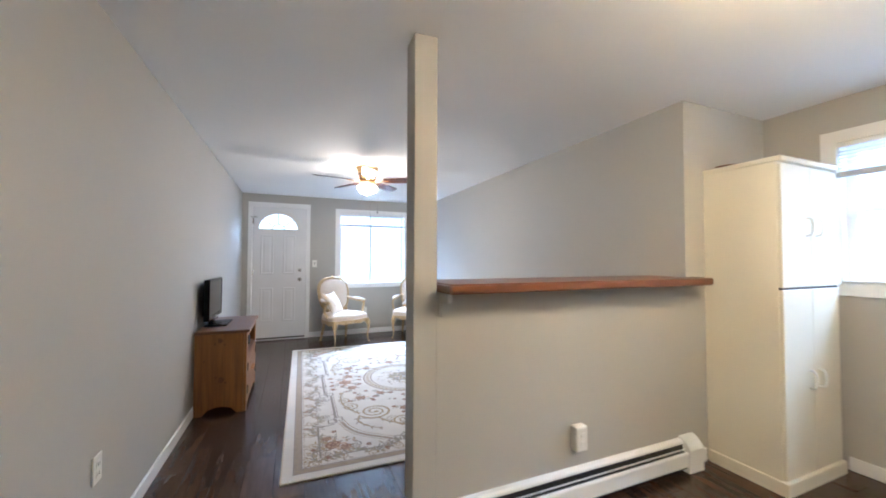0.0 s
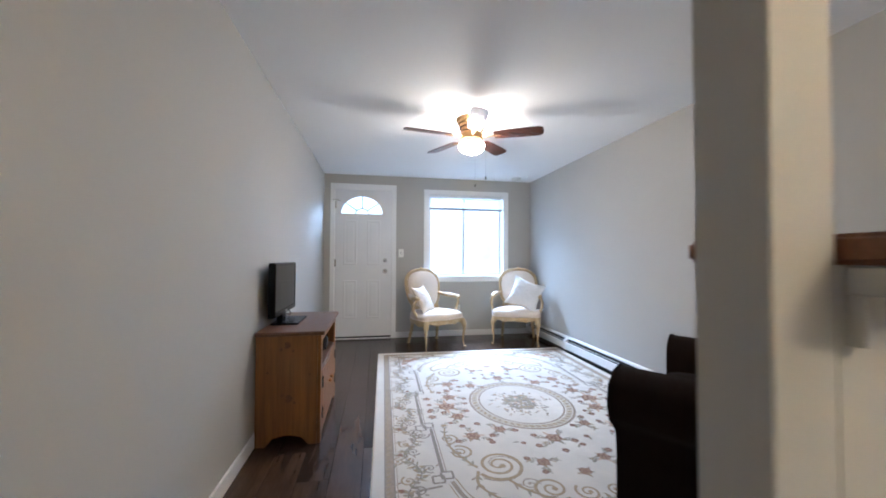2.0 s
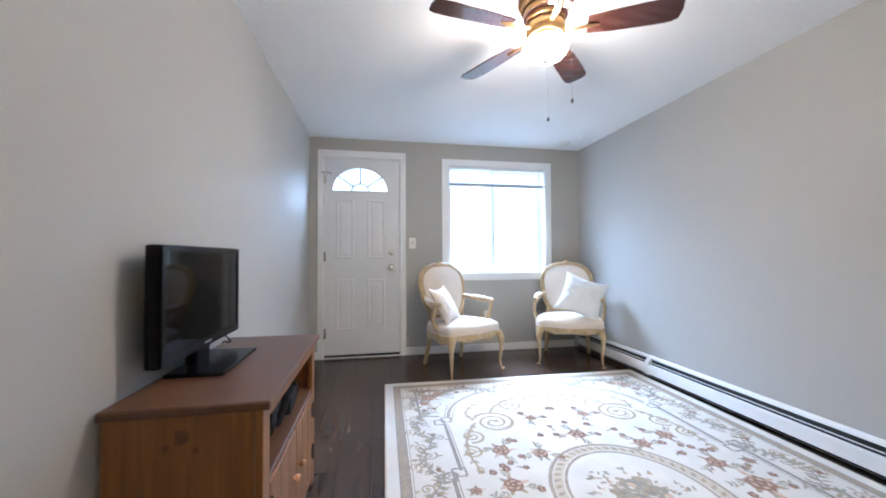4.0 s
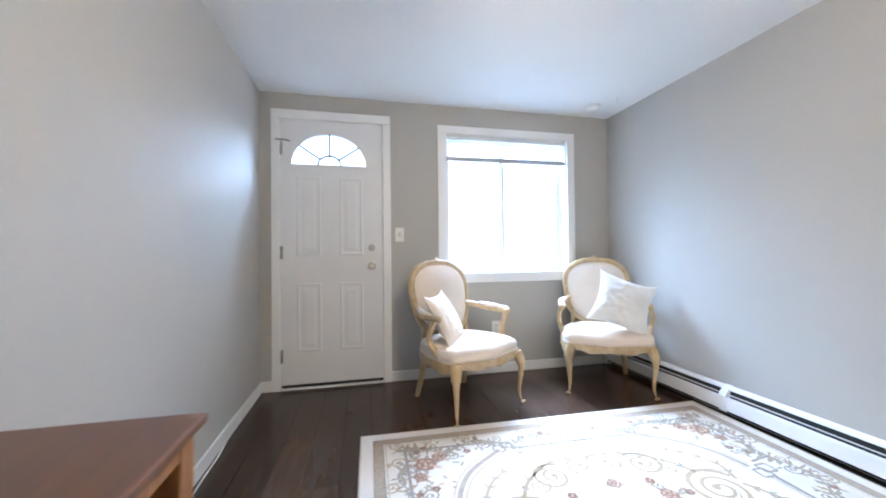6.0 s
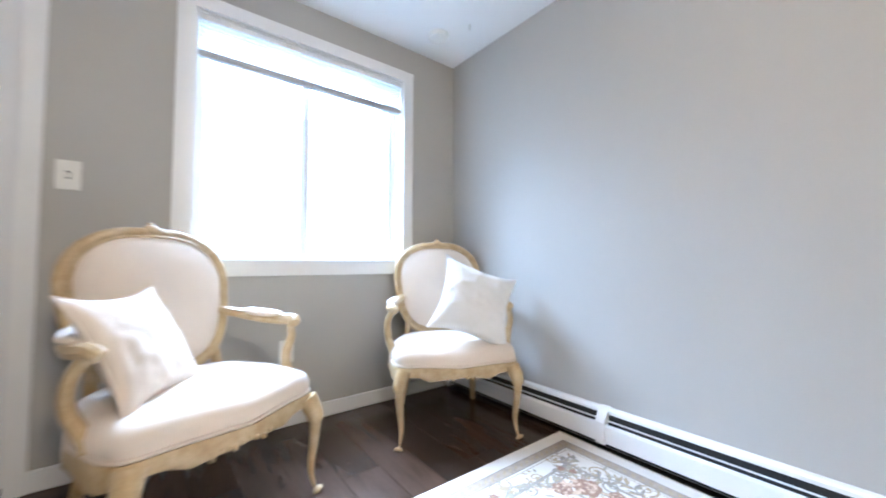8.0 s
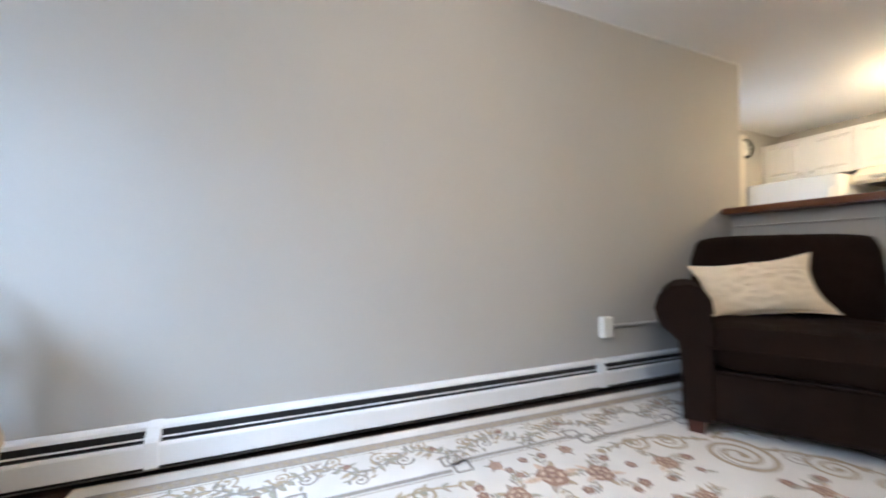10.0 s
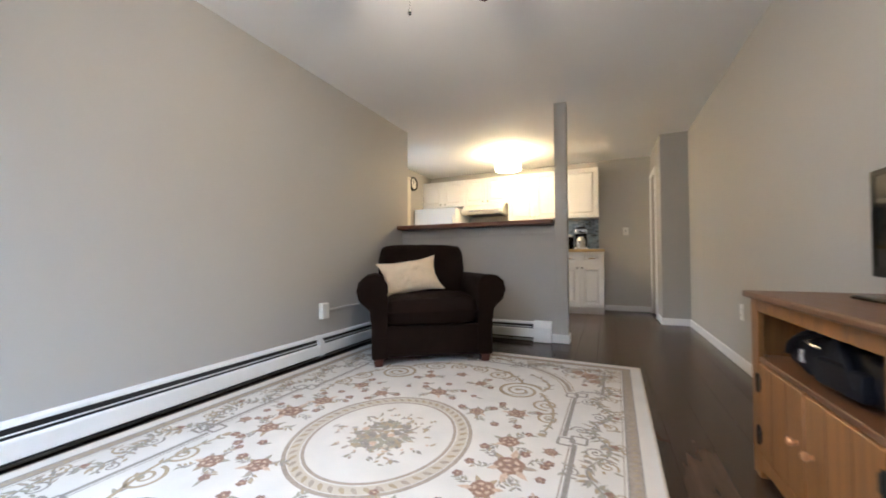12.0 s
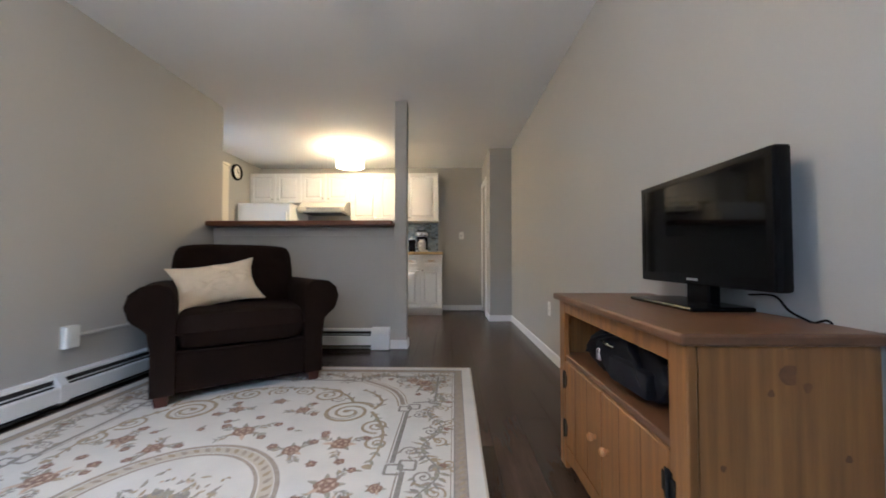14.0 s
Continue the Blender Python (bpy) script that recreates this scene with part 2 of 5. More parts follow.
def cushion(w, d, h, n=14, crown=0.5, corner=0.0, wrinkle=0.006, seed=3, power=4.0, rounded=0.0):
    """A stuffed cushion: a grid puffed up on both sides and pinched at its seam."""
    bm = bmesh.new()
    grid = {}
    for side in (1, -1):
        for i in range(n + 1):
            for j in range(n + 1):
                u, v = 2 * i / n - 1, 2 * j / n - 1
                rim = i in (0, n) or j in (0, n)
                if side == -1 and rim:
                    grid[side, i, j] = grid[1, i, j]
                    continue
                puff = ((1 - abs(u) ** power) * (1 - abs(v) ** power)) ** crown
                ears = corner * (abs(u) * abs(v)) ** 3 - rounded * (abs(u) * abs(v)) ** 4
                pull = 1 - 0.10 * (1 - abs(v) ** 2) * (abs(u) ** 6) if corner else 1
                pull2 = 1 - 0.10 * (1 - abs(u) ** 2) * (abs(v) ** 6) if corner else 1
                q = Vector((u * 3.1, v * 3.1, seed + side))
                fold = noise.noise(q * 1.7) + 0.45 * noise.noise(Vector((q.x * 1.2 + q.y * 2.6, q.y * 0.7 - q.x * 0.5, seed)) * 2.0)
                z = side * h / 2 * puff + wrinkle * fold * (1 - abs(u * v))
                grid[side, i, j] = bm.verts.new((u * w / 2 * (pull + ears), v * d / 2 * (pull2 + ears), z))
        for i in range(n):
            for j in range(n):
                q = [grid[side, i, j], grid[side, i + 1, j], grid[side, i + 1, j + 1], grid[side, i, j + 1]]
                bm.faces.new(q if side == 1 else q[::-1])
    return bm


# ---- large structure ----
X0, X1, XK = 0.0, 3.03, 3.90        # left wall, living right wall, kitchen right wall
Y0, YH, YH2, Y1 = 2.50, 4.885, 5.00, 9.69  # kitchen back wall, half wall faces, end wall
XJ, YJ = 0.29, 3.54                  # jog in the left wall
H = 2.30
XZ = Matrix(((1, 0, 0, 0), (0, 0, -1, 0), (0, 1, 0, 0), (0, 0, 0, 1)))   # u -> x, v -> z, depth -> -y
YZ = Matrix(((0, 0, 1, 0), (1, 0, 0, 0), (0, 1, 0, 0), (0, 0, 0, 1)))    # u -> y, v -> z, depth -> +x

DX0, DX1, DH = 0.145, 0.925, 2.09
WX0, WX1, WZ0, WZ1 = 1.457, 2.602, 0.855, 2.066
structure("wall_north", plate([(-0.12, 0), (DX0 - 0.015, 0), (DX0 - 0.015, DH + 0.012), (DX1 + 0.015, DH + 0.012), (DX1 + 0.015, 0), (X1 + 0.12, 0), (X1 + 0.12, H), (-0.12, H)],
          [rect(WX0, WX1, WZ0, WZ1)], 0.14, Matrix.Translation((0, Y1 + 0.14, 0)) @ XZ), WALL, "greige painted end wall with entry door and window")
structure("wall_west", boxes((X0 - 0.12, X0, YJ, Y1, 0, H)), WALL, "long greige painted living room wall")
structure("wall_west_jog", boxes((X0 - 0.12, XJ, YJ - 0.06, YJ, 0, H)), WALL, "short greige wall return by the kitchen")
HD0, HD1 = 2.58, 3.095
structure("wall_hall", plate([(Y0, 0), (HD0, 0), (HD0, 1.94), (HD1, 1.94), (HD1, 0), (YJ - 0.06, 0), (YJ - 0.06, H), (Y0, H)], [], 0.10, Matrix.Translation((XJ - 0.10, 0, 0)) @ YZ),
          WALL, "greige kitchen wall with a doorway")
structure("wall_east", boxes((X1, X1 + 0.12, YH, Y1, 0, H)), WALL, "long plain greige living room wall")
structure("wall_nook", boxes((X1 + 0.12, XK, YH, YH + 0.12, 0, H)), WALL, "greige wall behind the pantry cupboard")
KW0, KW1, KZ0, KZ1 = 3.62, 4.50, 1.13, 2.02
structure("wall_kitchen_east", plate(rect(Y0 - 0.12, YH + 0.12, 0, H), [rect(KW0, KW1, KZ0, KZ1)], 0.14, Matrix.Translation((XK, 0, 0)) @ YZ), WALL, "greige kitchen wall with a window")
structure("wall_kitchen_south", boxes((XJ - 0.10, XK, Y0 - 0.12, Y0, 0, H)), WALL, "greige kitchen wall behind the cabinets")
structure("half_wall", boxes((1.34, X1, YH, YH2, 0, 1.125)), WALL, "low greige partition between kitchen and living room", "wall")
structure("ceiling", boxes((X0 - 0.12, XK + 0.14, Y0 - 0.12, YH, H, H + 0.1), (X0 - 0.12, X1 + 0.12, YH, Y1 + 0.14, H, H + 0.1)), CEIL, "flat white painted ceiling")
structure("post", boxes((1.23, 1.34, YH, YH2 + 0.004, 0, H), bevel=0.003), WALL, "slim greige painted post from floor to ceiling")
structure("subfloor", boxes((X0 - 0.12, XK + 0.14, Y0 - 0.12, Y1 + 0.14, -0.12, -0.010)), UNDER, "dark floor base under the planks", "floor")

# baseboards
def baseboard(name, rows):
    bm = bmesh.new()
    for r in rows:
        box(bm, *r, bevel=0.004)
    structure(name, bm, TRIM, "white painted baseboard", "baseboard")


BH, BT = 0.082, 0.014
baseboard("baseboard_west", [(X0, BT, YJ + BT, Y1, 0, BH)])
baseboard("baseboard_jog", [(X0, XJ + BT, YJ, YJ + BT, 0, BH)])
baseboard("baseboard_north", [(0.99, X1 - 0.075, Y1 - BT, Y1, 0, BH), (BT, 0.083, Y1 - BT, Y1, 0, BH)])
baseboard("baseboard_post", [(1.23 - BT, 1.375, YH2 + 0.004, YH2 + 0.004 + BT, 0, BH), (1.23 - BT, 1.23, YH - BT, YH2 + 0.004, 0, BH), (1.23, 1.36, YH - BT, YH, 0, BH)])
baseboard("baseboard_south", [(XJ, 0.925, Y0, Y0 + BT, 0, BH)])
baseboard("baseboard_hall", [(XJ, XJ + BT, HD1 + 0.075, YJ, 0, BH)])
baseboard("baseboard_nook", [(3.06, 3.19, YH - BT, YH, 0, BH), (XK - BT, XK, 3.2, 4.48, 0, BH)])

# hall doorway casing
structure("trim_hall_door", boxes((XJ, XJ + 0.018, HD0 - 0.065, HD0, 0, 2.005), (XJ, XJ + 0.018, HD1, HD1 + 0.065, 0, 2.005), (XJ, XJ + 0.018, HD0, HD1, 1.94, 2.005), bevel=0.003),
          TRIM, "white painted door casing in the kitchen", "trim")
hall = thing("door_2", pose(XJ - 0.07, 0, 0), "closed white hallway door", "door", "", "structure")
part("slab", boxes((0, 0.035, HD0 + 0.004, HD1 - 0.004, 0.01, 1.935), bevel=0.002), DOORPAINT, hall)

# planks
rows_n, wide = 24, XK / 24
plank_meshes = {}
PLANKS = []
for i in range(rows_n):
    xa = i * wide
    ya = YJ if xa + wide / 2 < XJ else Y0
    yb = Y1 + 0.02 if xa + wide / 2 < X1 else YH
    y = ya - (i * 0.47) % 1.22
    while y < yb:
        a, b = max(y, ya), min(y + 1.22, yb)
        if b - a > 0.03:
            PLANKS.append((xa, a, b))
        y += 1.22


def build_planks():
    floor = thing("floor", pose(0, 0, 0), "dark walnut plank floor with a low sheen", "floor", "", "structure")
    for xa, a, b in PLANKS:
        key = round(b - a, 3)
        if key not in plank_meshes:
            bm = boxes((0.0004, wide - 0.0004, 0.0004, key - 0.0004, -0.010, 0.0))
            top = [e for e in bm.edges if all(v.co.z > -0.001 for v in e.verts)]
            bmesh.ops.bevel(bm, geom=top, offset=0.0011, segments=1, affect="EDGES")
            me = bpy.data.meshes.new("plank")
            bm.to_mesh(me)
            bm.free()
            me.materials.append(PLANK)
            plank_meshes[key] = me
        ob = new("plank", plank_meshes[key])
        ob.location = (xa, a, 0)
        ob.parent = floor

# ---- entry door, window ----
def arch(cx, z, rx, rz, n=20):
    return [(cx + rx * math.cos(math.pi * i / n), z + rz * math.sin(math.pi * i / n)) for i in range(n + 1)]


def grooved_panel(bm, x0, x1, z0, z1, y, face=-1):
    """A moulded panel: a proud bead round a raised field, on a surface at y that looks along face * y."""
    d = face
    rings = [(0.0, 0.0), (0.008, 0.004), (0.016, 0.004), (0.024, 0.001), (0.040, 0.001), (0.060, 0.0035)]
    loops = [[bm.verts.new((x, y + d * h, z)) for x, z in rect(x0 + i, x1 - i, z0 + i, z1 - i)] for i, h in rings]
    for a, b in zip(loops, loops[1:]):
        for k in range(4):
            bm.faces.new((a[k], a[(k + 1) % 4], b[(k + 1) % 4], b[k]))
    bm.faces.new(loops[-1])


door = thing("door_1", pose(0, 0, 0), "closed white six-panel style entry door with a fanlight", "door", "", "structure")
FC, FZ, FRX, FRZ = 0.512, 1.745, 0.285, 0.25
part("slab", plate(rect(DX0, DX1, 0.036, DH), [arch(FC, FZ, FRX, FRZ)], 0.04, Matrix.Translation((0, Y1 + 0.045, 0)) @ XZ), DOORPAINT, door)
for px0, px1, pz0, pz1 in ((0.262, 0.447, 1.035, 1.66), (0.585, 0.770, 1.035, 1.66), (0.262, 0.447, 0.285, 0.82), (0.585, 0.770, 0.285, 0.82)):
    bm = bmesh.new()
    grooved_panel(bm, px0, px1, pz0, pz1, Y1 + 0.005)
    bmesh.ops.recalc_face_normals(bm, faces=bm.faces)
    part("panel", bm, DOORPAINT, door)
lite = part("fanlight", plate(arch(FC, FZ - 0.012, FRX + 0.02, FRZ + 0.024), [arch(FC, FZ + 0.006, FRX - 0.004, FRZ - 0.006)], 0.008, Matrix.Translation((0, Y1 + 0.005, 0)) @ XZ), DOORPAINT, door)
bm = bmesh.new()
for ang in (38, 90, 142):
    a = radians(ang)
    tube(bm, [(FC + 0.09 * math.cos(a), Y1 + 0.004, FZ + 0.08 * math.sin(a)), (FC + FRX * math.cos(a), Y1 + 0.004, FZ + FRZ * math.sin(a))], 0.0075, 6)
tube(bm, [(FC + 0.09 * math.cos(math.pi * i / 12), Y1 + 0.004, FZ + 0.08 * math.sin(math.pi * i / 12)) for i in range(13)], 0.0075, 6)
# dark grey stands in for bars seen against the bright sky
part("muntin", bm, mat("backlit_muntin_grey", (0.16, 0.17, 0.18), 0.5, 0.3), lite, "fanlight muntins, their backlit grey put into the colour")
pane = part("pane", plate(arch(FC, FZ, FRX - 0.001, FRZ - 0.001), [], 0.005, Matrix.Translation((0, Y1 + 0.028, 0)) @ XZ), GLASS, lite)
pane.visible_shadow = False
DK = Matrix.Translation((0.835, Y1 + 0.005, 0.945)) @ pose(0, 0, 0, 90)
bm = lathe(bmesh.new(), [(0.0, 0.072), (0.018, 0.071), (0.027, 0.062), (0.029, 0.050), (0.022, 0.038), (0.012, 0.030), (0.011, 0.012), (0.031, 0.009), (0.034, 0.0)], 20, DK)
part("door_knob", bm, CHROME, door, "round satin nickel knob", True)
DK = Matrix.Translation((0.835, Y1 + 0.005, 1.095)) @ pose(0, 0, 0, 90)
bm = lathe(bmesh.new(), [(0.0, 0.022), (0.018, 0.021), (0.021, 0.014), (0.026, 0.010), (0.030, 0.0)], 20, DK)
box(bm, 0.830, 0.840, Y1 - 0.034, Y1 - 0.015, 1.078, 1.112, 0.002)
part("deadbolt", bm, CHROME, door, "satin nickel deadbolt turn", True)
for z in (0.26, 1.06, 1.87):
    bm = boxes((DX0 - 0.012, DX0 + 0.018, Y1 - 0.004, Y1 + 0.006, z - 0.05, z + 0.05))
    tube(bm, [(DX0 + 0.001, Y1 - 0.005, z - 0.052), (DX0 + 0.001, Y1 - 0.005, z + 0.052)], 0.007, 8)
    part("hinge", bm, CHROME, door)
bm = boxes((DX0 - 0.03, DX0 + 0.05, Y1 - 0.022, Y1 - 0.012, 1.925, 1.937))
tube(bm, [(DX0 + 0.045, Y1 - 0.018, 1.931), (DX0 + 0.075, Y1 - 0.012, 1.925)], 0.006, 6)
part("door_guard", bm, CHROME, door)
structure("trim_entry_door", boxes((0.083, DX0 - 0.004, Y1 - 0.018, Y1, 0, DH + 0.008), (DX1 + 0.004, 0.990, Y1 - 0.018, Y1, 0, DH + 0.008), (0.083, 0.990, Y1 - 0.018, Y1, DH + 0.010, 2.17),
          (DX0 - 0.014, DX0 - 0.003, Y1 + 0.0, Y1 + 0.13, 0, DH + 0.01), (DX1 + 0.003, DX1 + 0.014, Y1, Y1 + 0.13, 0, DH + 0.01), (DX0, DX1, Y1 + 0.001, Y1 + 0.13, DH + 0.001, DH + 0.011),
          (DX0 - 0.002, DX0 + 0.012, Y1 + 0.049, Y1 + 0.065, 0.015, DH), (DX1 - 0.012, DX1 + 0.002, Y1 + 0.049, Y1 + 0.065, 0.015, DH), (DX0 + 0.013, DX1 - 0.013, Y1 + 0.049, Y1 + 0.065, DH - 0.012, DH), bevel=0.002),
          TRIM, "white painted casing round the entry door", "trim")
structure("threshold", boxes((DX0 - 0.002, DX1 + 0.002, Y1 - 0.016, Y1 + 0.10, 0, 0.012), bevel=0.003), TRIM, "pale metal door threshold", "threshold")
structure("door_sweep", boxes((DX0 + 0.002, DX1 - 0.002, Y1 + 0.008, Y1 + 0.04, 0.0125, 0.0355)), DARKSLOT, "black rubber door sweep", "trim")

win = thing("window_1", pose(0, 0, 0), "white sliding window with a raised blind, bright outside", "window", "", "structure")
part("window_frame", plate(rect(WX0 - 0.068, WX1 + 0.068, WZ0 - 0.066, WZ1 + 0.062), [rect(WX0 + 0.004, WX1 - 0.004, WZ0 + 0.004, WZ1 - 0.004)], 0.018, Matrix.Translation((0, Y1, 0)) @ XZ), TRIM, win)
part("jamb", plate(rect(WX0 + 0.001, WX1 - 0.001, WZ0 + 0.001, WZ1 - 0.001), [rect(WX0 + 0.012, WX1 - 0.012, WZ0 + 0.012, WZ1 - 0.012)], 0.08, Matrix.Translation((0, Y1 + 0.084, 0)) @ XZ), TRIM, win)
part("window_sill", boxes((WX0 + 0.012, WX1 - 0.012, Y1 - 0.002, Y1 + 0.08, WZ0 + 0.012, WZ0 + 0.020), bevel=0.003), TRIM, win)
part("track", plate(rect(WX0 + 0.001, WX1 - 0.001, WZ0 + 0.001, WZ1 - 0.001), [rect(WX0 + 0.024, WX1 - 0.024, WZ0 + 0.024, WZ1 - 0.024)], 0.05, Matrix.Translation((0, Y1 + 0.135, 0)) @ XZ), VINYL, win)
WM = (WX0 + WX1) / 2 - 0.03
for a, b, dy in ((WX0 + 0.025, WM + 0.020, 0.105), (WM - 0.014, WX1 - 0.025, 0.128)):
    s = part("sash", plate(rect(a, b, WZ0 + 0.025, WZ1 - 0.025), [rect(a + 0.024, b - 0.024, WZ0 + 0.055, WZ1 - 0.055)], 0.02, Matrix.Translation((0, Y1 + dy, 0)) @ XZ), VINYL, win)
    p = part("pane", boxes((a + 0.023, b - 0.023, Y1 + dy - 0.012, Y1 + dy - 0.008, WZ0 + 0.054, WZ1 - 0.054)), GLASS, s)
    p.visible_shadow = False
    part("latch", boxes(((a + b) / 2 - 0.04, (a + b) / 2 + 0.04, Y1 + dy - 0.034, Y1 + dy - 0.020, WZ0 + 0.034, WZ0 + 0.047), bevel=0.003), VINYL, s)


def blind(name, m, w, top, low, label):
    """A raised blind that hangs across local x, with its stack of slats above the bottom rail."""
    b = thing(name, m, label, "blind")
    part("headrail", boxes((0, w, -0.025, 0.0, top - 0.03, top), bevel=0.003), VINYL, b)
    n = int((top - low - 0.05) / 0.021)
    for i in range(n):
        z = low + 0.026 + i * 0.021
        bm = bmesh.new()
        vs = [[bm.verts.new((x, y, z + dz)) for x in (0.004, w - 0.004)] for y, dz in ((-0.024, 0.006), (-0.0125, 0.010), (0.0, 0.004))]
        for r, s in zip(vs, vs[1:]):
            bm.faces.new((r[0], r[1], s[1], s[0]))
        top_faces = list(bm.faces)
        ex = bmesh.ops.extrude_face_region(bm, geom=top_faces)["geom"]
        for v in ex:
            if isinstance(v, bmesh.types.BMVert):
                v.co.z -= 0.0012
        part("slat", bm, BLIND, b)
    part("bottom_rail", boxes((0, w, -0.027, 0.002, low - 0.006, low + 0.026), bevel=0.004), BLINDRAIL, b, "grey bottom rail")
    for x in (0.12, w / 2, w - 0.12):
        bm = tube(bmesh.new(), [(x, -0.027, low + 0.02), (x, -0.027, top - 0.02)], 0.0012, 5)
        part("cord", bm, VINYL, b)
    return b


blind("window_blind", pose(WX0 + 0.016, Y1 + 0.030, 0), WX1 - WX0 - 0.032, WZ1 - 0.014, 1.845, "white slatted blind pulled up in the living room window")
# kitchen window
kwin = thing("window_2", pose(0, 0, 0), "white double-hung kitchen window, bright outside", "window", "", "structure")
part("window_frame", plate(rect(KW0 - 0.07, KW1 + 0.07, KZ0 - 0.07, KZ1 + 0.07), [rect(KW0 + 0.004, KW1 - 0.004, KZ0 + 0.004, KZ1 - 0.004)], 0.018, Matrix.Translation((XK - 0.018, 0, 0)) @ YZ), TRIM, kwin)
part("jamb", plate(rect(KW0 + 0.001, KW1 - 0.001, KZ0 + 0.001, KZ1 - 0.001), [rect(KW0 + 0.012, KW1 - 0.012, KZ0 + 0.012, KZ1 - 0.012)], 0.13, Matrix.Translation((XK + 0.004, 0, 0)) @ YZ), TRIM, kwin)
part("window_sill", boxes((XK - 0.03, XK + 0.10, KW0 + 0.012, KW1 - 0.012, KZ0 + 0.012, KZ0 + 0.028), bevel=0.003), TRIM, kwin)
KM = 1.60
for z0, z1, dx in ((KZ0 + 0.03, KM + 0.02, 0.075), (KM - 0.02, KZ1 - 0.012, 0.10)):
    s = part("sash", plate(rect(KW0 + 0.013, KW1 - 0.013, z0, z1), [rect(KW0 + 0.055, KW1 - 0.055, z0 + 0.042, z1 - 0.042)], 0.022, Matrix.Translation((XK + dx, 0, 0)) @ YZ), VINYL, kwin)
    p = part("pane", boxes((XK + dx + 0.009, XK + dx + 0.013, KW0 + 0.054, KW1 - 0.054, z0 + 0.041, z1 - 0.041)), GLASS, s)
    p.visible_shadow = False
blind("kitchen_blind", pose(XK + 0.004, KW1 - 0.002, 0, 0, 0, -90), KW1 - KW0 + 0.01, KZ1 - 0.008, 1.80, "white slatted blind half raised in the kitchen window")

# outside
bg = bpy.data.materials.new("bright_overcast_garden")
bg.use_nodes = True
n, link = bg.node_tree.nodes, bg.node_tree.links
n.remove(n["Principled BSDF"])
em = n.new("ShaderNodeEmission")
nz = n.new("ShaderNodeTexNoise")
nz.inputs["Scale"].default_value, nz.inputs["Detail"].default_value = 0.7, 5
rp = n.new("ShaderNodeValToRGB")
rp.color_ramp.elements[0].position, rp.color_ramp.elements[0].color = 0.33, (0.50, 0.64, 0.44, 1)
rp.color_ramp.elements[1].position, rp.color_ramp.elements[1].color = 0.46, (0.88, 0.94, 1.0, 1)
tc = n.new("ShaderNodeTexCoord")
link.new(tc.outputs["Object"], nz.inputs["Vector"])
link.new(nz.outputs["Fac"], rp.inputs[0])
link.new(rp.outputs[0], em.inputs[0])
em.inputs[1].default_value = OUTSIDE
link.new(em.outputs[0], n["Material Output"].inputs[0])
bm = boxes((-7, 11, 15.0, 15.1, -1.0, 7.0), (10.0, 10.1, -3, 11, -1.0, 7.0))
structure("backdrop", bm, bg, "bright overcast garden beyond the windows", "backdrop")
# added ground, kept pale to throw daylight up through the window at the ceiling
structure("ground", boxes((-60, 60, -60, 60, -0.35, -0.25)), mat("pale_bounce_ground", (0.46, 0.45, 0.43), 0.85, var=0.1, scale=3), "pale ground outside the house, added to bounce light onto the ceiling", "ground")


# ---- baseboard heaters ----
def heater(name, m, length, joints, caps, label):
    """Runs along local +x, its back to local y = 0 and its front towards -y."""
    h = thing(name, m, label, "baseboard heater")

    def strip(pts, a, b):
        bm = bmesh.new()
        rows = [[bm.verts.new((x, y, z * 1.13)) for y, z in pts] for x in (a, b)]
        for k in range(len(pts)):
            j = (k + 1) % len(pts)
            bm.faces.new((rows[0][k], rows[0][j], rows[1][j], rows[1][k]))
        bm.faces.new(rows[0][::-1])
        bm.faces.new(rows[1])
        bmesh.ops.recalc_face_normals(bm, faces=bm.faces)
        return bm

    part("back_panel", strip([(0, 0.02), (-0.004, 0.02), (-0.004, 0.166), (0, 0.166)], 0, length), ENAMEL, h)
    part("hood", strip([(-0.004, 0.168), (-0.026, 0.167), (-0.035, 0.160), (-0.036, 0.148), (-0.034, 0.148), (-0.032, 0.158), (-0.024, 0.164), (-0.004, 0.165)], 0, length), ENAMEL, h)
    part("damper", strip([(-0.047, 0.124), (-0.050, 0.124), (-0.050, 0.129), (-0.047, 0.129)], 0, length), ENAMEL, h)
    part("front_cover", strip([(-0.066, 0.042), (-0.069, 0.042), (-0.070, 0.106), (-0.066, 0.114), (-0.060, 0.116), (-0.060, 0.113), (-0.064, 0.111), (-0.066, 0.105)], 0, length), ENAMEL, h)
    # solid core in place of fins; the slots' shade is its black colour
    part("shaded_fin_core", strip([(-0.006, 0.03), (-0.060, 0.03), (-0.060, 0.104), (-0.034, 0.112), (-0.030, 0.146), (-0.006, 0.146)], 0.01, length - 0.01), DARKSLOT, h)
    for x in joints:
        part("joint_cover", strip([(-0.002, 0.020), (-0.0725, 0.036), (-0.0735, 0.120), (-0.066, 0.132), (-0.040, 0.160), (-0.022, 0.1695), (-0.002, 0.1715)], x - 0.022, x + 0.022), ENAMEL, h)
    for a, b in caps:
        part("end_cap", strip([(-0.002, 0.006), (-0.076, 0.006), (-0.078, 0.125), (-0.068, 0.140), (-0.042, 0.166), (-0.022, 0.176), (-0.002, 0.178)], a, b), ENAMEL, h)
    return h


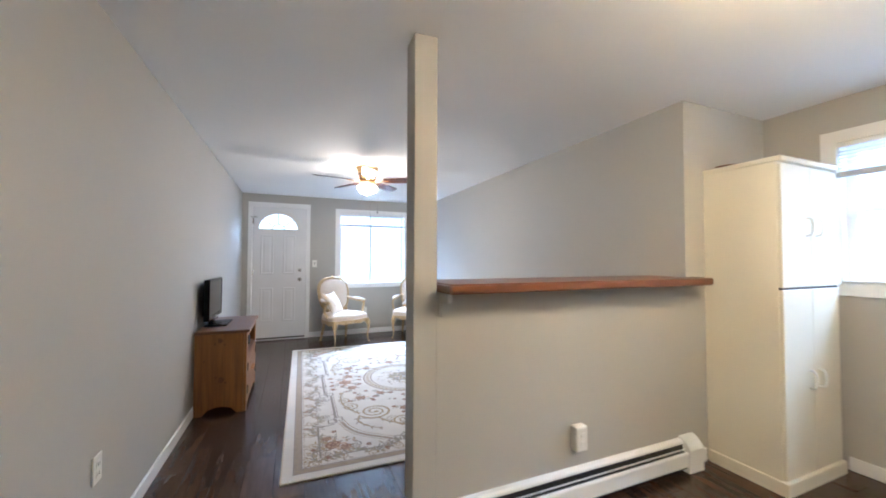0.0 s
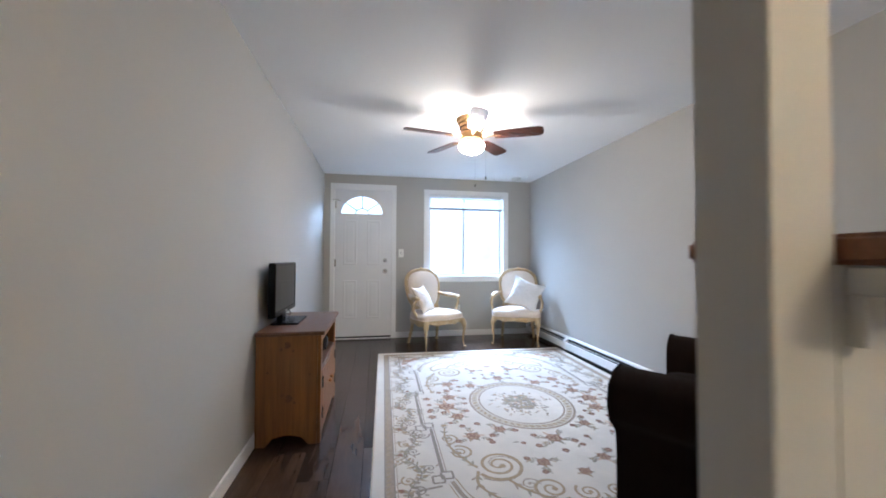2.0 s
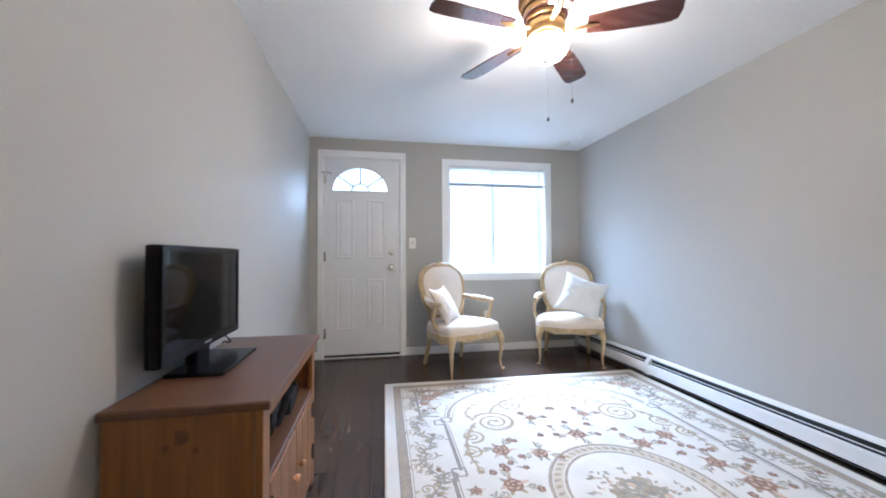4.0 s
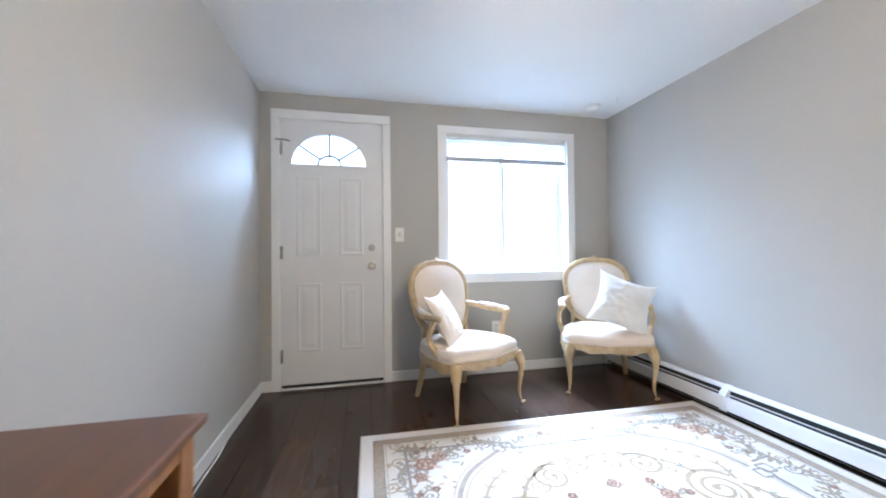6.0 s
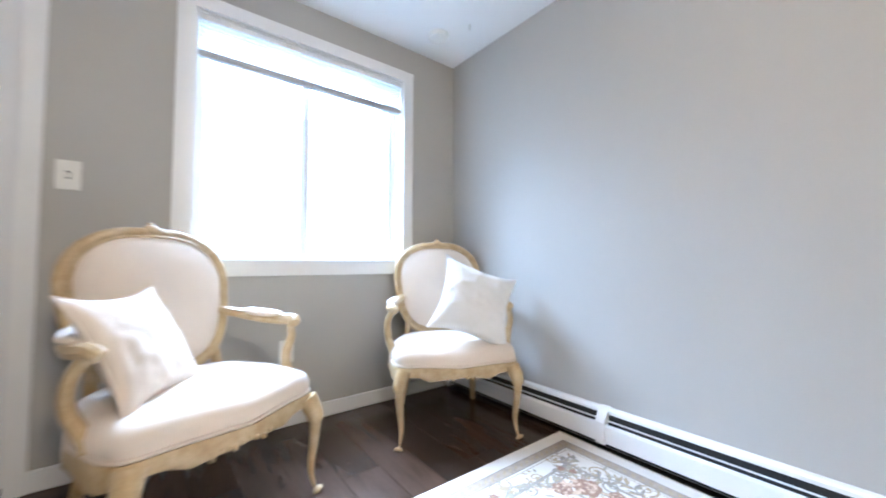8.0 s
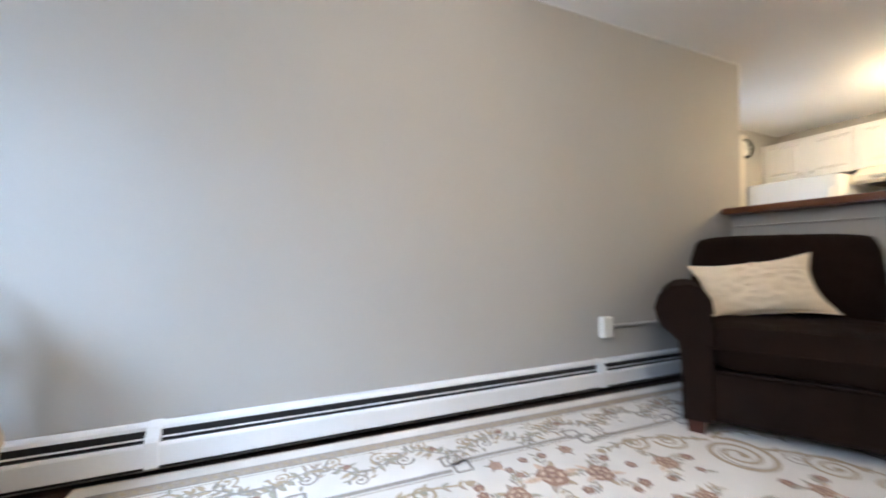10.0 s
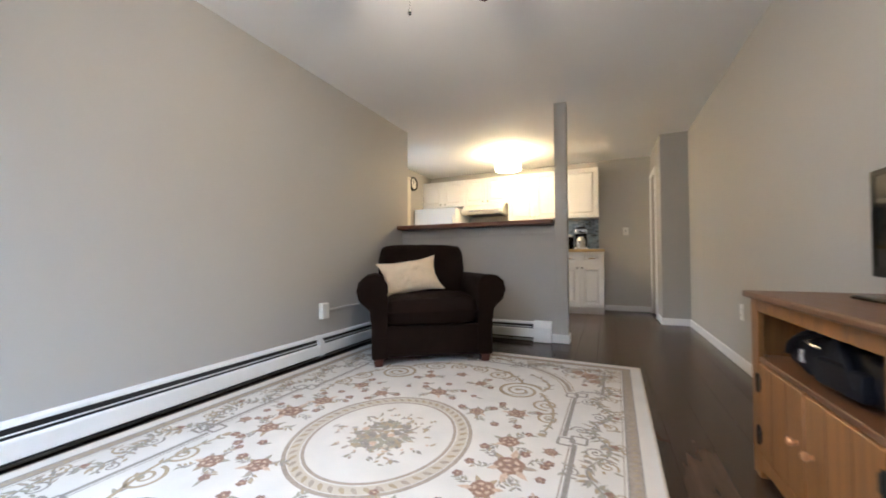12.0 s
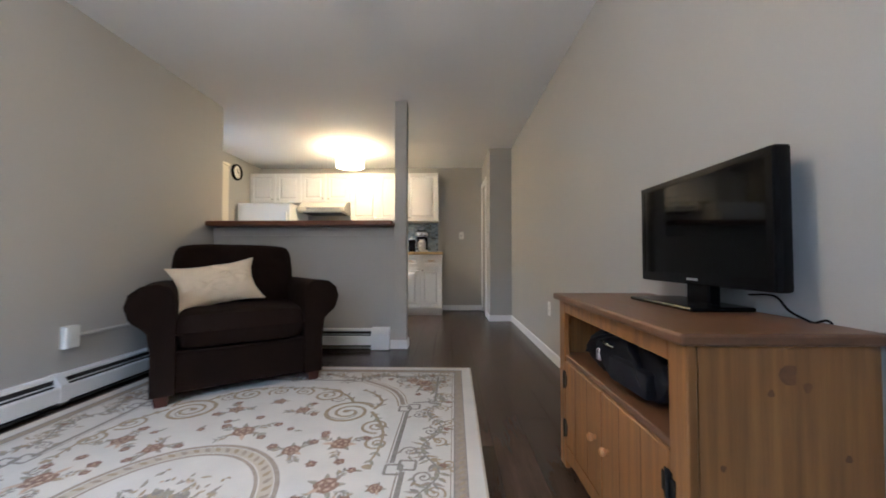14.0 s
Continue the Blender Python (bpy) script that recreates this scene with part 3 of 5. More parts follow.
heater("baseboard_heater", pose(X1, Y1 - 0.02, 0, 0, 0, -90), Y1 - 0.02 - YH2 - 0.08, [Y1 - 0.02 - 8.545, Y1 - 0.02 - 6.358], [(0.0, 0.03)], "long white metal baseboard heater under the plain wall")
heater("baseboard_heater", pose(X1 - 0.004, YH2, 0, 0, 0, 180), X1 - 0.004 - 1.378, [], [(X1 - 0.004 - 1.378 - 0.165, X1 - 0.004 - 1.378)], "white metal baseboard heater on the partition behind the armchair")
heater("baseboard_heater", pose(1.38, YH, 0), 3.055 - 1.38, [], [(3.055 - 1.38 - 0.125, 3.055 - 1.38)], "white metal baseboard heater on the kitchen side of the partition")


# ---- bar top ----
bm = plate([(1.346, 4.745), (3.075, 4.745), (3.082, 4.76), (3.082, YH - 0.003), (3.026, YH - 0.003), (3.026, 5.14), (1.356, 5.14), (1.346, 5.13)], [], 0.044, pose(0, 0, 1.126))
bmesh.ops.bevel(bm, geom=[e for e in bm.edges if len(e.link_faces) == 2 and e.calc_face_angle(0) > 0.6], offset=0.008, segments=3, affect="EDGES")
bar = tagged(link_mesh("bar_counter", bm, BARWOOD, None, True), "reddish stained pine bar top on the low partition", "counter")
structure("trim_bar", boxes((1.345, X1 - 0.003, YH2, YH2 + 0.018, 1.036, 1.118), (1.345, X1 - 0.003, YH2 + 0.0185, YH2 + 0.026, 1.036, 1.044), bevel=0.002), WALL, "grey painted trim board under the bar top", "trim")
bm = boxes((1.352, 1.372, YH - 0.10, YH - 0.001, 1.085, 1.124), (1.352, 1.372, YH - 0.022, YH - 0.001, 1.015, 1.085), bevel=0.002)
tagged(link_mesh("bar_bracket", bm, WALL), "small painted bracket under the bar top", "bracket")


# ---- switches, outlets ----
def wall_plate(name, m, label, category, kind, w=0.072, h=0.116):
    """Lies in local x, z and looks along -y."""
    p = thing(name, m, label, category)
    part("cover_plate", boxes((-w / 2, w / 2, -0.006, 0, -h / 2, h / 2), bevel=0.002), PLASTIC, p)
    if kind == "switch":
        part("toggle", boxes((-0.005, 0.005, -0.016, -0.006, -0.012, 0.010), bevel=0.002), PLASTIC, p)
        part("slot", boxes((-0.007, 0.007, -0.0068, -0.005, -0.015, 0.015)), DARKSLOT, p)
    else:
        for z in (-0.02, 0.02):
            s = part("socket", boxes((-0.017, 0.017, -0.009, -0.006, z - 0.014, z + 0.014), bevel=0.002), PLASTIC, p)
            part("slot", boxes((-0.008, -0.005, -0.0096, -0.008, z - 0.006, z + 0.006), (0.005, 0.008, -0.0096, -0.008, z - 0.006, z + 0.006)), DARKSLOT, s)
    return p


wall_plate("light_switch", pose(1.062, Y1, 1.20), "white toggle light switch beside the entry door", "light switch", "switch")
wall_plate("light_switch", pose(0.625, Y0, 1.20, 0, 0, 180), "white toggle light switch on the kitchen wall", "light switch", "switch")
wall_plate("wall_outlet", pose(1.895, Y1, 0.39), "white wall outlet behind the armchair under the window", "outlet", "outlet")
wall_plate("wall_outlet", pose(X0, 5.30, 0.410, 0, 0, 90), "white wall outlet low on the long wall", "outlet", "outlet")
wall_plate("wall_outlet", pose(X0, 8.09, 0.44, 0, 0, 90), "white wall outlet between the stand and the entry door", "outlet", "outlet")


def surface_box(name, m, label, w, h, d):
    p = thing(name, m, label, "outlet box")
    part("housing", boxes((-w / 2, w / 2, -d, 0, -h / 2, h / 2), bevel=0.003), PLASTIC, p)
    part("cover_plate", boxes((-w / 2 + 0.004, w / 2 - 0.004, -d - 0.005, -d, -h / 2 + 0.004, h / 2 - 0.004), bevel=0.002), PLASTIC, p)
    for z in (-0.02, 0.02):
        part("socket", boxes((-0.015, 0.015, -d - 0.008, -d - 0.005, z - 0.013, z + 0.013), bevel=0.002), PLASTIC, p)
    return p


surface_box("surface_outlet", pose(2.135, YH, 0.345), "ivory surface-mounted outlet box above the kitchen heater", 0.075, 0.125, 0.045)
surface_box("surface_outlet", pose(X1, 6.29, 0.383, 0, 0, -90), "white surface-mounted outlet box above the heater", 0.078, 0.125, 0.04)
bm = boxes((X1 - 0.018, X1, 5.02, 6.25, 0.374, 0.392), bevel=0.003)
tagged(link_mesh("cable_raceway", bm, RACEWAY), "thin painted cable raceway along the wall", "raceway")

# ---- smoke detector ----
sd = thing("smoke_detector", pose(2.707, 9.445, H), "round white smoke detector on the ceiling", "smoke detector")
part("base", lathe(bmesh.new(), [(0, 0), (0.068, 0), (0.068, -0.010), (0, -0.010)], 28), PLASTIC, sd, "", True)
part("cover", lathe(bmesh.new(), [(0.062, -0.010), (0.060, -0.026), (0.045, -0.034), (0, -0.036)], 28), PLASTIC, sd, "", True)

# ---- ceiling fan ----
fan = thing("ceiling_fan", pose(1.492, 7.41, H), "brass ceiling fan with five walnut blades and a lit glass bowl", "ceiling fan")
part("housing", lathe(bmesh.new(), [(0, 0), (0.128, 0), (0.130, -0.012), (0.116, -0.020), (0.118, -0.042), (0.104, -0.050), (0.106, -0.074), (0.092, -0.082), (0.094, -0.104), (0.078, -0.112), (0, -0.112)], 36), BRASS, fan, "ribbed antique brass housing", True)
for z in (-0.016, -0.046, -0.078):
    part("band", lathe(bmesh.new(), [(0.09, z + 0.004), (0.1175 + z * 0.15, z + 0.004), (0.1175 + z * 0.15, z - 0.004), (0.09, z - 0.004)], 36), BLADE, fan, "dark band")
part("rotor", lathe(bmesh.new(), [(0, -0.113), (0.086, -0.116), (0.092, -0.130), (0.092, -0.160), (0.080, -0.176), (0, -0.178)], 32), BRASS, fan, "", True)
for k in range(5):
    a = radians(-27 + 72 * k)
    turn = Matrix.Rotation(a, 4, "Z")
    outline = [(0.19, -0.048), (0.30, -0.060), (0.48, -0.066), (0.552, -0.064), (0.580, -0.048), (0.586, 0.0), (0.580, 0.048), (0.552, 0.064), (0.48, 0.066), (0.30, 0.060), (0.19, 0.048)]
    blade = part("blade", plate(outline, [], 0.007, turn @ pose(0, 0, -0.152, -12, 0, 0)), BLADE, fan)
    bm = tube(bmesh.new(), [turn @ Vector(p) for p in ((0.085, 0, -0.150), (0.14, 0, -0.158), (0.20, 0, -0.156), (0.245, 0, -0.156))], [0.012, 0.010, 0.018, 0.006], 8, 0.35)
    part("blade_iron", bm, BRASS, blade, "", True)
part("light_collar", lathe(bmesh.new(), [(0, -0.178), (0.060, -0.180), (0.066, -0.196), (0.058, -0.206), (0, -0.206)], 28), BRASS, fan, "", True)
part("glass_bowl", lathe(bmesh.new(), [(0.058, -0.204), (0.098, -0.208), (0.108, -0.222), (0.102, -0.248), (0.080, -0.272), (0.044, -0.290), (0.0, -0.296)], 32), SHADE, fan, "glowing frosted glass bowl", True)
part("finial", lathe(bmesh.new(), [(0.020, -0.293), (0.018, -0.300), (0.008, -0.304), (0.010, -0.312), (0.0, -0.320)], 16), CHROME, fan, "", True)
for dx, dy, low in ((0.055, -0.03, -0.50), (0.03, 0.05, -0.535)):
    chain = part("pull_chain", tube(bmesh.new(), [(dx * 1.3, dy * 1.3, -0.19), (dx * 1.9, dy * 1.9, -0.24), (dx * 1.9, dy * 1.9, low)], 0.0004, 5), IRON, fan)
    part("pull_knob", lathe(bmesh.new(), [(0, 0.012), (0.004, 0.008), (0.007, -0.006), (0.004, -0.014), (0, -0.016)], 10, Matrix.Translation((dx * 1.9, dy * 1.9, low))), IRON, chain, "", True)

# ---- kitchen lamp ----
kl = thing("ceiling_lamp", pose(2.16, 3.53, H), "lit cream drum-shaped ceiling lamp in the kitchen", "ceiling lamp")
part("canopy", lathe(bmesh.new(), [(0, 0), (0.10, 0), (0.10, -0.02), (0, -0.02)], 28), CHROME, kl, "", True)
part("stem", tube(bmesh.new(), [(0, 0, -0.02), (0, 0, -0.10)], 0.012, 10), CHROME, kl)
part("shade", lathe(bmesh.new(), [(0.166, -0.070), (0.176, -0.070), (0.176, -0.236), (0.170, -0.243), (0.0, -0.243), (0.0, -0.237), (0.166, -0.234), (0.166, -0.070)], 40), DRUM, kl, "glowing cream drum shade", True)

# ---- TV stand and television ----
SY0, SY1, SX0, SX1, SZ = 6.825, 7.625, 0.012, 0.386, 0.683
stand = thing("tv_stand", pose(0, 0, 0), "honey pine television stand with an open shelf and two doors", "tv stand")
part("top", boxes((SX0 - 0.003, SX1 + 0.022, SY0 - 0.02, SY1 + 0.02, SZ - 0.024, SZ), bevel=0.006, seg=2), PINETOP, stand)
for y0, y1 in ((SY0, SY0 + 0.02), (SY1 - 0.02, SY1)):
    bm = plate([(SX0, 0), (SX0 + 0.06, 0), (SX0 + 0.10, 0.045), (SX0 + 0.16, 0.06), (SX1 - 0.17, 0.06), (SX1 - 0.11, 0.045), (SX1 - 0.07, 0), (SX1 - 0.021, 0), (SX1 - 0.021, SZ - 0.0245), (SX0, SZ - 0.0245)],
               [], 0.02, Matrix.Translation((0, y1, 0)) @ XZ)
    side = part("side_panel", bm, PINE, stand)
    face = y1 + 0.0005 if y0 > 7 else y0 - 0.0005
    for kx, kz, kr in ((0.19, 0.60, 0.024), (0.155, 0.575, 0.012), (0.225, 0.565, 0.009), (0.20, 0.28, 0.028), (0.165, 0.30, 0.013), (0.235, 0.255, 0.010), (0.32, 0.42, 0.008), (0.08, 0.44, 0.009)):
        bm = bmesh.new()
        ring = [(kx + kr * (1 + 0.25 * math.sin(3 * a + kx * 40)) * math.cos(a) * 0.7, kz + kr * (1 + 0.2 * math.cos(2 * a)) * math.sin(a)) for a in [2 * math.pi * i / 14 for i in range(14)]]
        vs = [bm.verts.new((x, face, z)) for x, z in ring]
        f = bm.faces.new(vs if y0 < 7 else vs[::-1])
        part("knot", bm, KNOT, side, "dark pine knot")
part("back_panel", boxes((SX0, SX0 + 0.008, SY0 + 0.021, SY1 - 0.021, 0.05, SZ - 0.025)), PINE, stand)
part("shelf", boxes((SX0 + 0.009, SX1 - 0.004, SY0 + 0.021, SY1 - 0.021, 0.425, 0.445), bevel=0.002), PINETOP, stand)
part("bottom_shelf", boxes((SX0 + 0.009, SX1 - 0.022, SY0 + 0.021, SY1 - 0.021, 0.075, 0.092)), PINE, stand)
part("stile", boxes((SX1 - 0.02, SX1, SY0, SY0 + 0.062, 0, SZ - 0.0245), bevel=0.002), PINE, stand)
part("stile", boxes((SX1 - 0.02, SX1, SY1 - 0.062, SY1, 0, SZ - 0.0245), bevel=0.002), PINE, stand)
part("top_rail", boxes((SX1 - 0.02, SX1, SY0 + 0.063, SY1 - 0.063, 0.612, SZ - 0.0245), bevel=0.002), PINE, stand)
part("plinth", plate([(SY0 + 0.063, 0.03), (SY0 + 0.16, 0.045), (SY1 - 0.16, 0.045), (SY1 - 0.063, 0.03), (SY1 - 0.063, 0.094), (SY0 + 0.063, 0.094)], [], 0.018, Matrix.Translation((SX1 - 0.019, 0, 0)) @ YZ), PINE, stand)
MY = (SY0 + SY1) / 2
for a, b, hinge, knob in ((SY0 + 0.065, MY - 0.002, SY0 + 0.064, MY - 0.045), (MY + 0.002, SY1 - 0.065, SY1 - 0.064, MY + 0.045)):
    d = part("cabinet_door", boxes((SX1 - 0.018, SX1 + 0.001, a, b, 0.098, 0.422), bevel=0.003), PINE, stand)
    for s in (1, 2):
        y = a + (b - a) * s / 3
        part("board_groove", boxes((SX1 + 0.0008, SX1 + 0.0016, y - 0.0015, y + 0.0015, 0.10, 0.42)), KNOT, d)
    bm = lathe(bmesh.new(), [(0, 0.026), (0.009, 0.0245), (0.013, 0.018), (0.011, 0.011), (0.006, 0.007), (0.007, 0)], 16, Matrix.Translation((SX1 + 0.001, knob, 0.265)) @ pose(0, 0, 0, 0, 90, 0))
    part("knob", bm, mat("copper_knob", (0.50, 0.25, 0.10), 0.35, 0.3), d, "turned copper-toned knob", True)
    for z in (0.16, 0.35):
        bm = boxes((SX1 + 0.001, SX1 + 0.004, hinge - 0.022, hinge + 0.022, z - 0.02, z + 0.02), (SX1 + 0.001, SX1 + 0.004, hinge - 0.012, hinge + 0.012, z - 0.032, z + 0.032))
        tube(bm, [(SX1 + 0.005, hinge, z - 0.034), (SX1 + 0.005, hinge, z + 0.034)], 0.004, 8)
        part("hinge", bm, IRON, d, "black iron hinge")

# camera bag on the shelf
bag = thing("camera_bag", pose(0.245, 7.24, 0.4455, 0, 0, 4), "small black nylon bag lying on the stand's shelf", "bag")
bm = cushion(0.20, 0.42, 0.145, 22, 0.38, 0, 0.040, 7, 5)
bmesh.ops.translate(bm, vec=(0, 0, 0.075), verts=bm.verts)
for v in bm.verts:
    v.co.z = max(0.0, v.co.z)
part("body", bm, BLACKBAG, bag, "", True)
part("strap", tube(bmesh.new(), curve_pts([(0.10, -0.18, 0.06), (0.115, -0.10, 0.12), (0.06, 0.0, 0.155), (0.10, 0.08, 0.13), (0.112, 0.15, 0.05)]), 0.014, 8, 0.3), BLACKBAG, bag, "", True)
part("pocket", boxes((0.085, 0.122, -0.02, 0.17, 0.02, 0.09), bevel=0.012, seg=2), BLACKBAG, bag, "", True)
part("buckle", boxes((0.090, 0.104, -0.130, -0.108, 0.045, 0.085), bevel=0.004), STEEL, bag, "silver buckle")
part("zipper", tube(bmesh.new(), [(0.10, -0.10, 0.115), (0.108, -0.05, 0.112), (0.105, -0.01, 0.112)], 0.004, 6), CHROME, bag)

TX, TY0, TY1, TZ0, TZ1 = 0.090, 6.92, 7.495, 0.745, 1.097
tv = thing("television", pose(0, 0, SZ), "black flat-screen television on the pine stand", "television")
TYM = (TY0 + TY1) / 2
bm = boxes((TX - 0.042, TX, TY0, TY1, TZ0 - SZ, TZ1 - SZ), bevel=0.008, seg=2)
part("housing", bm, BLACKGLOSS, tv, "", True)
part("rear_cover", boxes((TX - 0.068, TX - 0.041, TY0 + 0.08, TY1 - 0.08, TZ0 - SZ + 0.03, TZ1 - SZ - 0.05), bevel=0.01), BLACKBAG, tv)
part("bezel", plate(rect(TY0 + 0.004, TY1 - 0.004, TZ0 - SZ + 0.004, TZ1 - SZ - 0.004), [rect(TY0 + 0.022, TY1 - 0.022, TZ0 - SZ + 0.034, TZ1 - SZ - 0.022)], 0.004, Matrix.Translation((TX - 0.0005, 0, 0)) @ YZ), BLACKGLOSS, tv)
part("screen", boxes((TX - 0.001, TX + 0.0012, TY0 + 0.0215, TY1 - 0.0215, TZ0 - SZ + 0.0335, TZ1 - SZ - 0.0215)), SCREEN, tv, "dark glossy screen")
part("badge", boxes((TX + 0.0036, TX + 0.0046, TYM - 0.025, TYM + 0.025, TZ0 - SZ + 0.014, TZ0 - SZ + 0.021)), STEEL, tv)
part("neck", boxes((TX - 0.05, TX - 0.01, TYM - 0.05, TYM + 0.05, 0.010, 0.07), bevel=0.006), BLACKGLOSS, tv)
part("foot", boxes((TX - 0.060, TX + 0.115, TYM - 0.16, TYM + 0.16, 0.0, 0.013), bevel=0.005, seg=2), BLACKGLOSS, tv)
bm = tube(bmesh.new(), curve_pts([(0.045, 7.36, 0.73), (0.05, 7.44, 0.735), (0.06, 7.49, 0.705), (0.045, 7.525, 0.685), (0.009, 7.54, 0.665), (0.007, 7.54, 0.40), (0.007, 7.52, 0.03)]), 0.0028, 6)
tagged(link_mesh("power_cord", bm, BLACKGLOSS), "black power cord hanging behind the stand", "cord")


bm = tube(bmesh.new(), curve_pts([(0.010, 8.09, 0.40), (0.022, 8.10, 0.20), (0.030, 8.16, 0.035), (0.045, 8.32, 0.005), (0.030, 8.55, 0.005), (0.022, 8.85, 0.006), (0.019, 9.20, 0.086), (0.016, 9.45, 0.087)]), 0.004, 6)
tagged(link_mesh("white_cord", bm, PLASTIC), "thin white cable lying along the baseboard", "cord")
hook = bmesh.new()
tube(hook, curve_pts([(2.80, 9.25, H), (2.80, 9.25, H - 0.020), (2.795, 9.245, H - 0.036), (2.783, 9.238, H - 0.040), (2.776, 9.234, H - 0.030)]), 0.0030, 6)
lathe(hook, [(0, 0), (0.011, 0), (0.010, -0.005), (0, -0.006)], 14, Matrix.Translation((2.80, 9.25, H)))
tagged(link_mesh("ceiling_hook", hook, PLASTIC, None, True), "small white plant hook screwed into the ceiling", "hook")


# ---- carved armchairs ----
def fauteuil(m, label):
    c = thing("carved_armchair", m, label, "armchair", "carved armchairs by the window")
    zs = 0.36
    for sx in (-1, 1):
        pts = curve_pts([(sx * 0.272, -0.225, 0.345), (sx * 0.292, -0.248, 0.28), (sx * 0.290, -0.248, 0.19), (sx * 0.282, -0.241, 0.09), (sx * 0.289, -0.252, 0.025), (sx * 0.298, -0.266, 0.0)], 6)
        rad = [0.030 * (1 - i / 30) + (0.008 if i < 8 else 0) for i in range(len(pts))]
        rad[-4:] = [0.015, 0.019, 0.021, 0.018]
        part("front_leg", tube(bmesh.new(), pts, rad, 10), CHAIRWOOD, c, "carved cabriole leg", True)
        pts = curve_pts([(sx * 0.20, 0.225, 0.36), (sx * 0.205, 0.235, 0.22), (sx * 0.215, 0.265, 0.10), (sx * 0.225, 0.29, 0.0)], 6)
        part("back_leg", tube(bmesh.new(), pts, [0.026 - 0.010 * i / len(pts) for i in range(len(pts))], 8), CHAIRWOOD, c, "", True)
    def outline(s=1.0, n=40):
        out = []
        for i in range(n):
            a = 2 * math.pi * i / n
            ca, sa = math.cos(a), math.sin(a)
            x = 0.325 * math.copysign(abs(ca) ** 0.42, ca)
            y = 0.272 * math.copysign(abs(sa) ** 0.42, sa)
            x *= 1 - 0.22 * max(0, y / 0.265)
            if y < -0.15:
                y -= 0.022 * math.cos(x / 0.30 * math.pi * 1.5) * (1 if abs(x) < 0.29 else 0)
            out.append((x * s, y * s))
        return out
    bm = bmesh.new()
    rings = []
    ol = outline()
    for s, dz in ((0.965, -0.060), (0.995, -0.058), (1.014, -0.040), (0.998, -0.022), (1.008, -0.008), (1.0, 0.0), (0.90, 0.0)):
        ring = []
        for i, (x, y) in enumerate(ol):
            drop = 0.016 * math.cos(math.atan2(y, x) * 8) if dz < -0.05 else 0
            ring.append(bm.verts.new((x * s, y * s, zs + dz + drop)))
        rings.append(ring)
    rings.append(rings[0])
    for a, b in zip(rings[:-1], rings[1:]):
        for i in range(len(ol)):
            j = (i + 1) % len(ol)
            bm.faces.new((a[i], a[j], b[j], b[i]))
    bmesh.ops.recalc_face_normals(bm, faces=bm.faces)
    apron = part("seat_rail", bm, CHAIRWOOD, c, "scalloped carved seat rail", True)
    bm = bmesh.new()
    for k in range(9):
        x = (k - 4) * 0.022
        bmesh.ops.create_icosphere(bm, subdivisions=1, radius=0.012 - abs(k - 4) * 0.0014, matrix=Matrix.Translation((x, -0.290 - 0.004 * math.cos(k), zs - 0.040 + 0.008 * math.cos(k * 1.6))))
    part("carving", bm, CHAIRWOOD, apron, "", True)
    bm = bmesh.new()
    rings = []
    for s, z in ((0.955, zs - 0.002), (0.985, zs + 0.02), (0.985, zs + 0.045), (0.95, zs + 0.068), (0.85, zs + 0.085), (0.62, zs + 0.098), (0.3, zs + 0.104)):
        rings.append([bm.verts.new((x * s, y * s, z + 0.003 * noise.noise(Vector((x * 9, y * 9, s))))) for x, y in ol])
    for a, b in zip(rings, rings[1:]):
        for i in range(len(ol)):
            j = (i + 1) % len(ol)
            bm.faces.new((a[i], a[j], b[j], b[i]))
    bm.faces.new(rings[-1])
    bm.faces.new(rings[0][::-1])
    seat = part("seat", bm, LINEN, c, "ivory linen seat", True)
    part("piping", tube(bmesh.new(), [(x * 0.985, y * 0.985, zs + 0.008) for x, y in ol + ol[:1]], 0.006, 6), LINEN, seat, "", True)
    # back
    tilt = Matrix.Translation((0, 0.235, 0.46)) @ pose(0, 0, 0, -13, 0, 0)
    bo = []
    for i in range(44):
        a = 2 * math.pi * i / 44
        ca, sa = math.cos(a), math.sin(a)
        x = 0.262 * math.copysign(abs(ca) ** 0.58, ca)
        z = 0.245 + 0.262 * math.copysign(abs(sa) ** 0.72, sa)
        x *= 0.86 + 0.16 * min(1, z / 0.36)
        z += 0.018 * max(0, math.cos(a * 1.0 - math.pi / 2)) ** 12
        bo.append((x, z))
    bm = tube(bmesh.new(), [tilt @ Vector((x, 0, z)) for x, z in bo + bo[:1]], 0.021, 10)
    frame_part = part("back_frame", bm, CHAIRWOOD, c, "moulded cream back frame", True)
    part("bead", tube(bmesh.new(), [tilt @ Vector((x * 0.93, -0.020, 0.245 + (z - 0.245) * 0.93)) for x, z in bo + bo[:1]], 0.006, 6), CHAIRWOOD, frame_part, "", True)
    bm = bmesh.new()
    top = max(z for x, z in bo)
    for k, (dx, dz, r) in enumerate(((0, 0.022, 0.026), (-0.028, 0.014, 0.018), (0.028, 0.014, 0.018), (-0.055, 0.006, 0.015), (0.055, 0.006, 0.015), (0, 0.043, 0.012))):
        bmesh.ops.create_icosphere(bm, subdivisions=2, radius=r, matrix=tilt @ Matrix.Translation((dx, -0.012, top + dz - 0.012)) @ Matrix.Diagonal((1.2, 0.6, 0.8, 1)))
    part("crest", bm, CHAIRWOOD, frame_part, "carved floral crest", True)
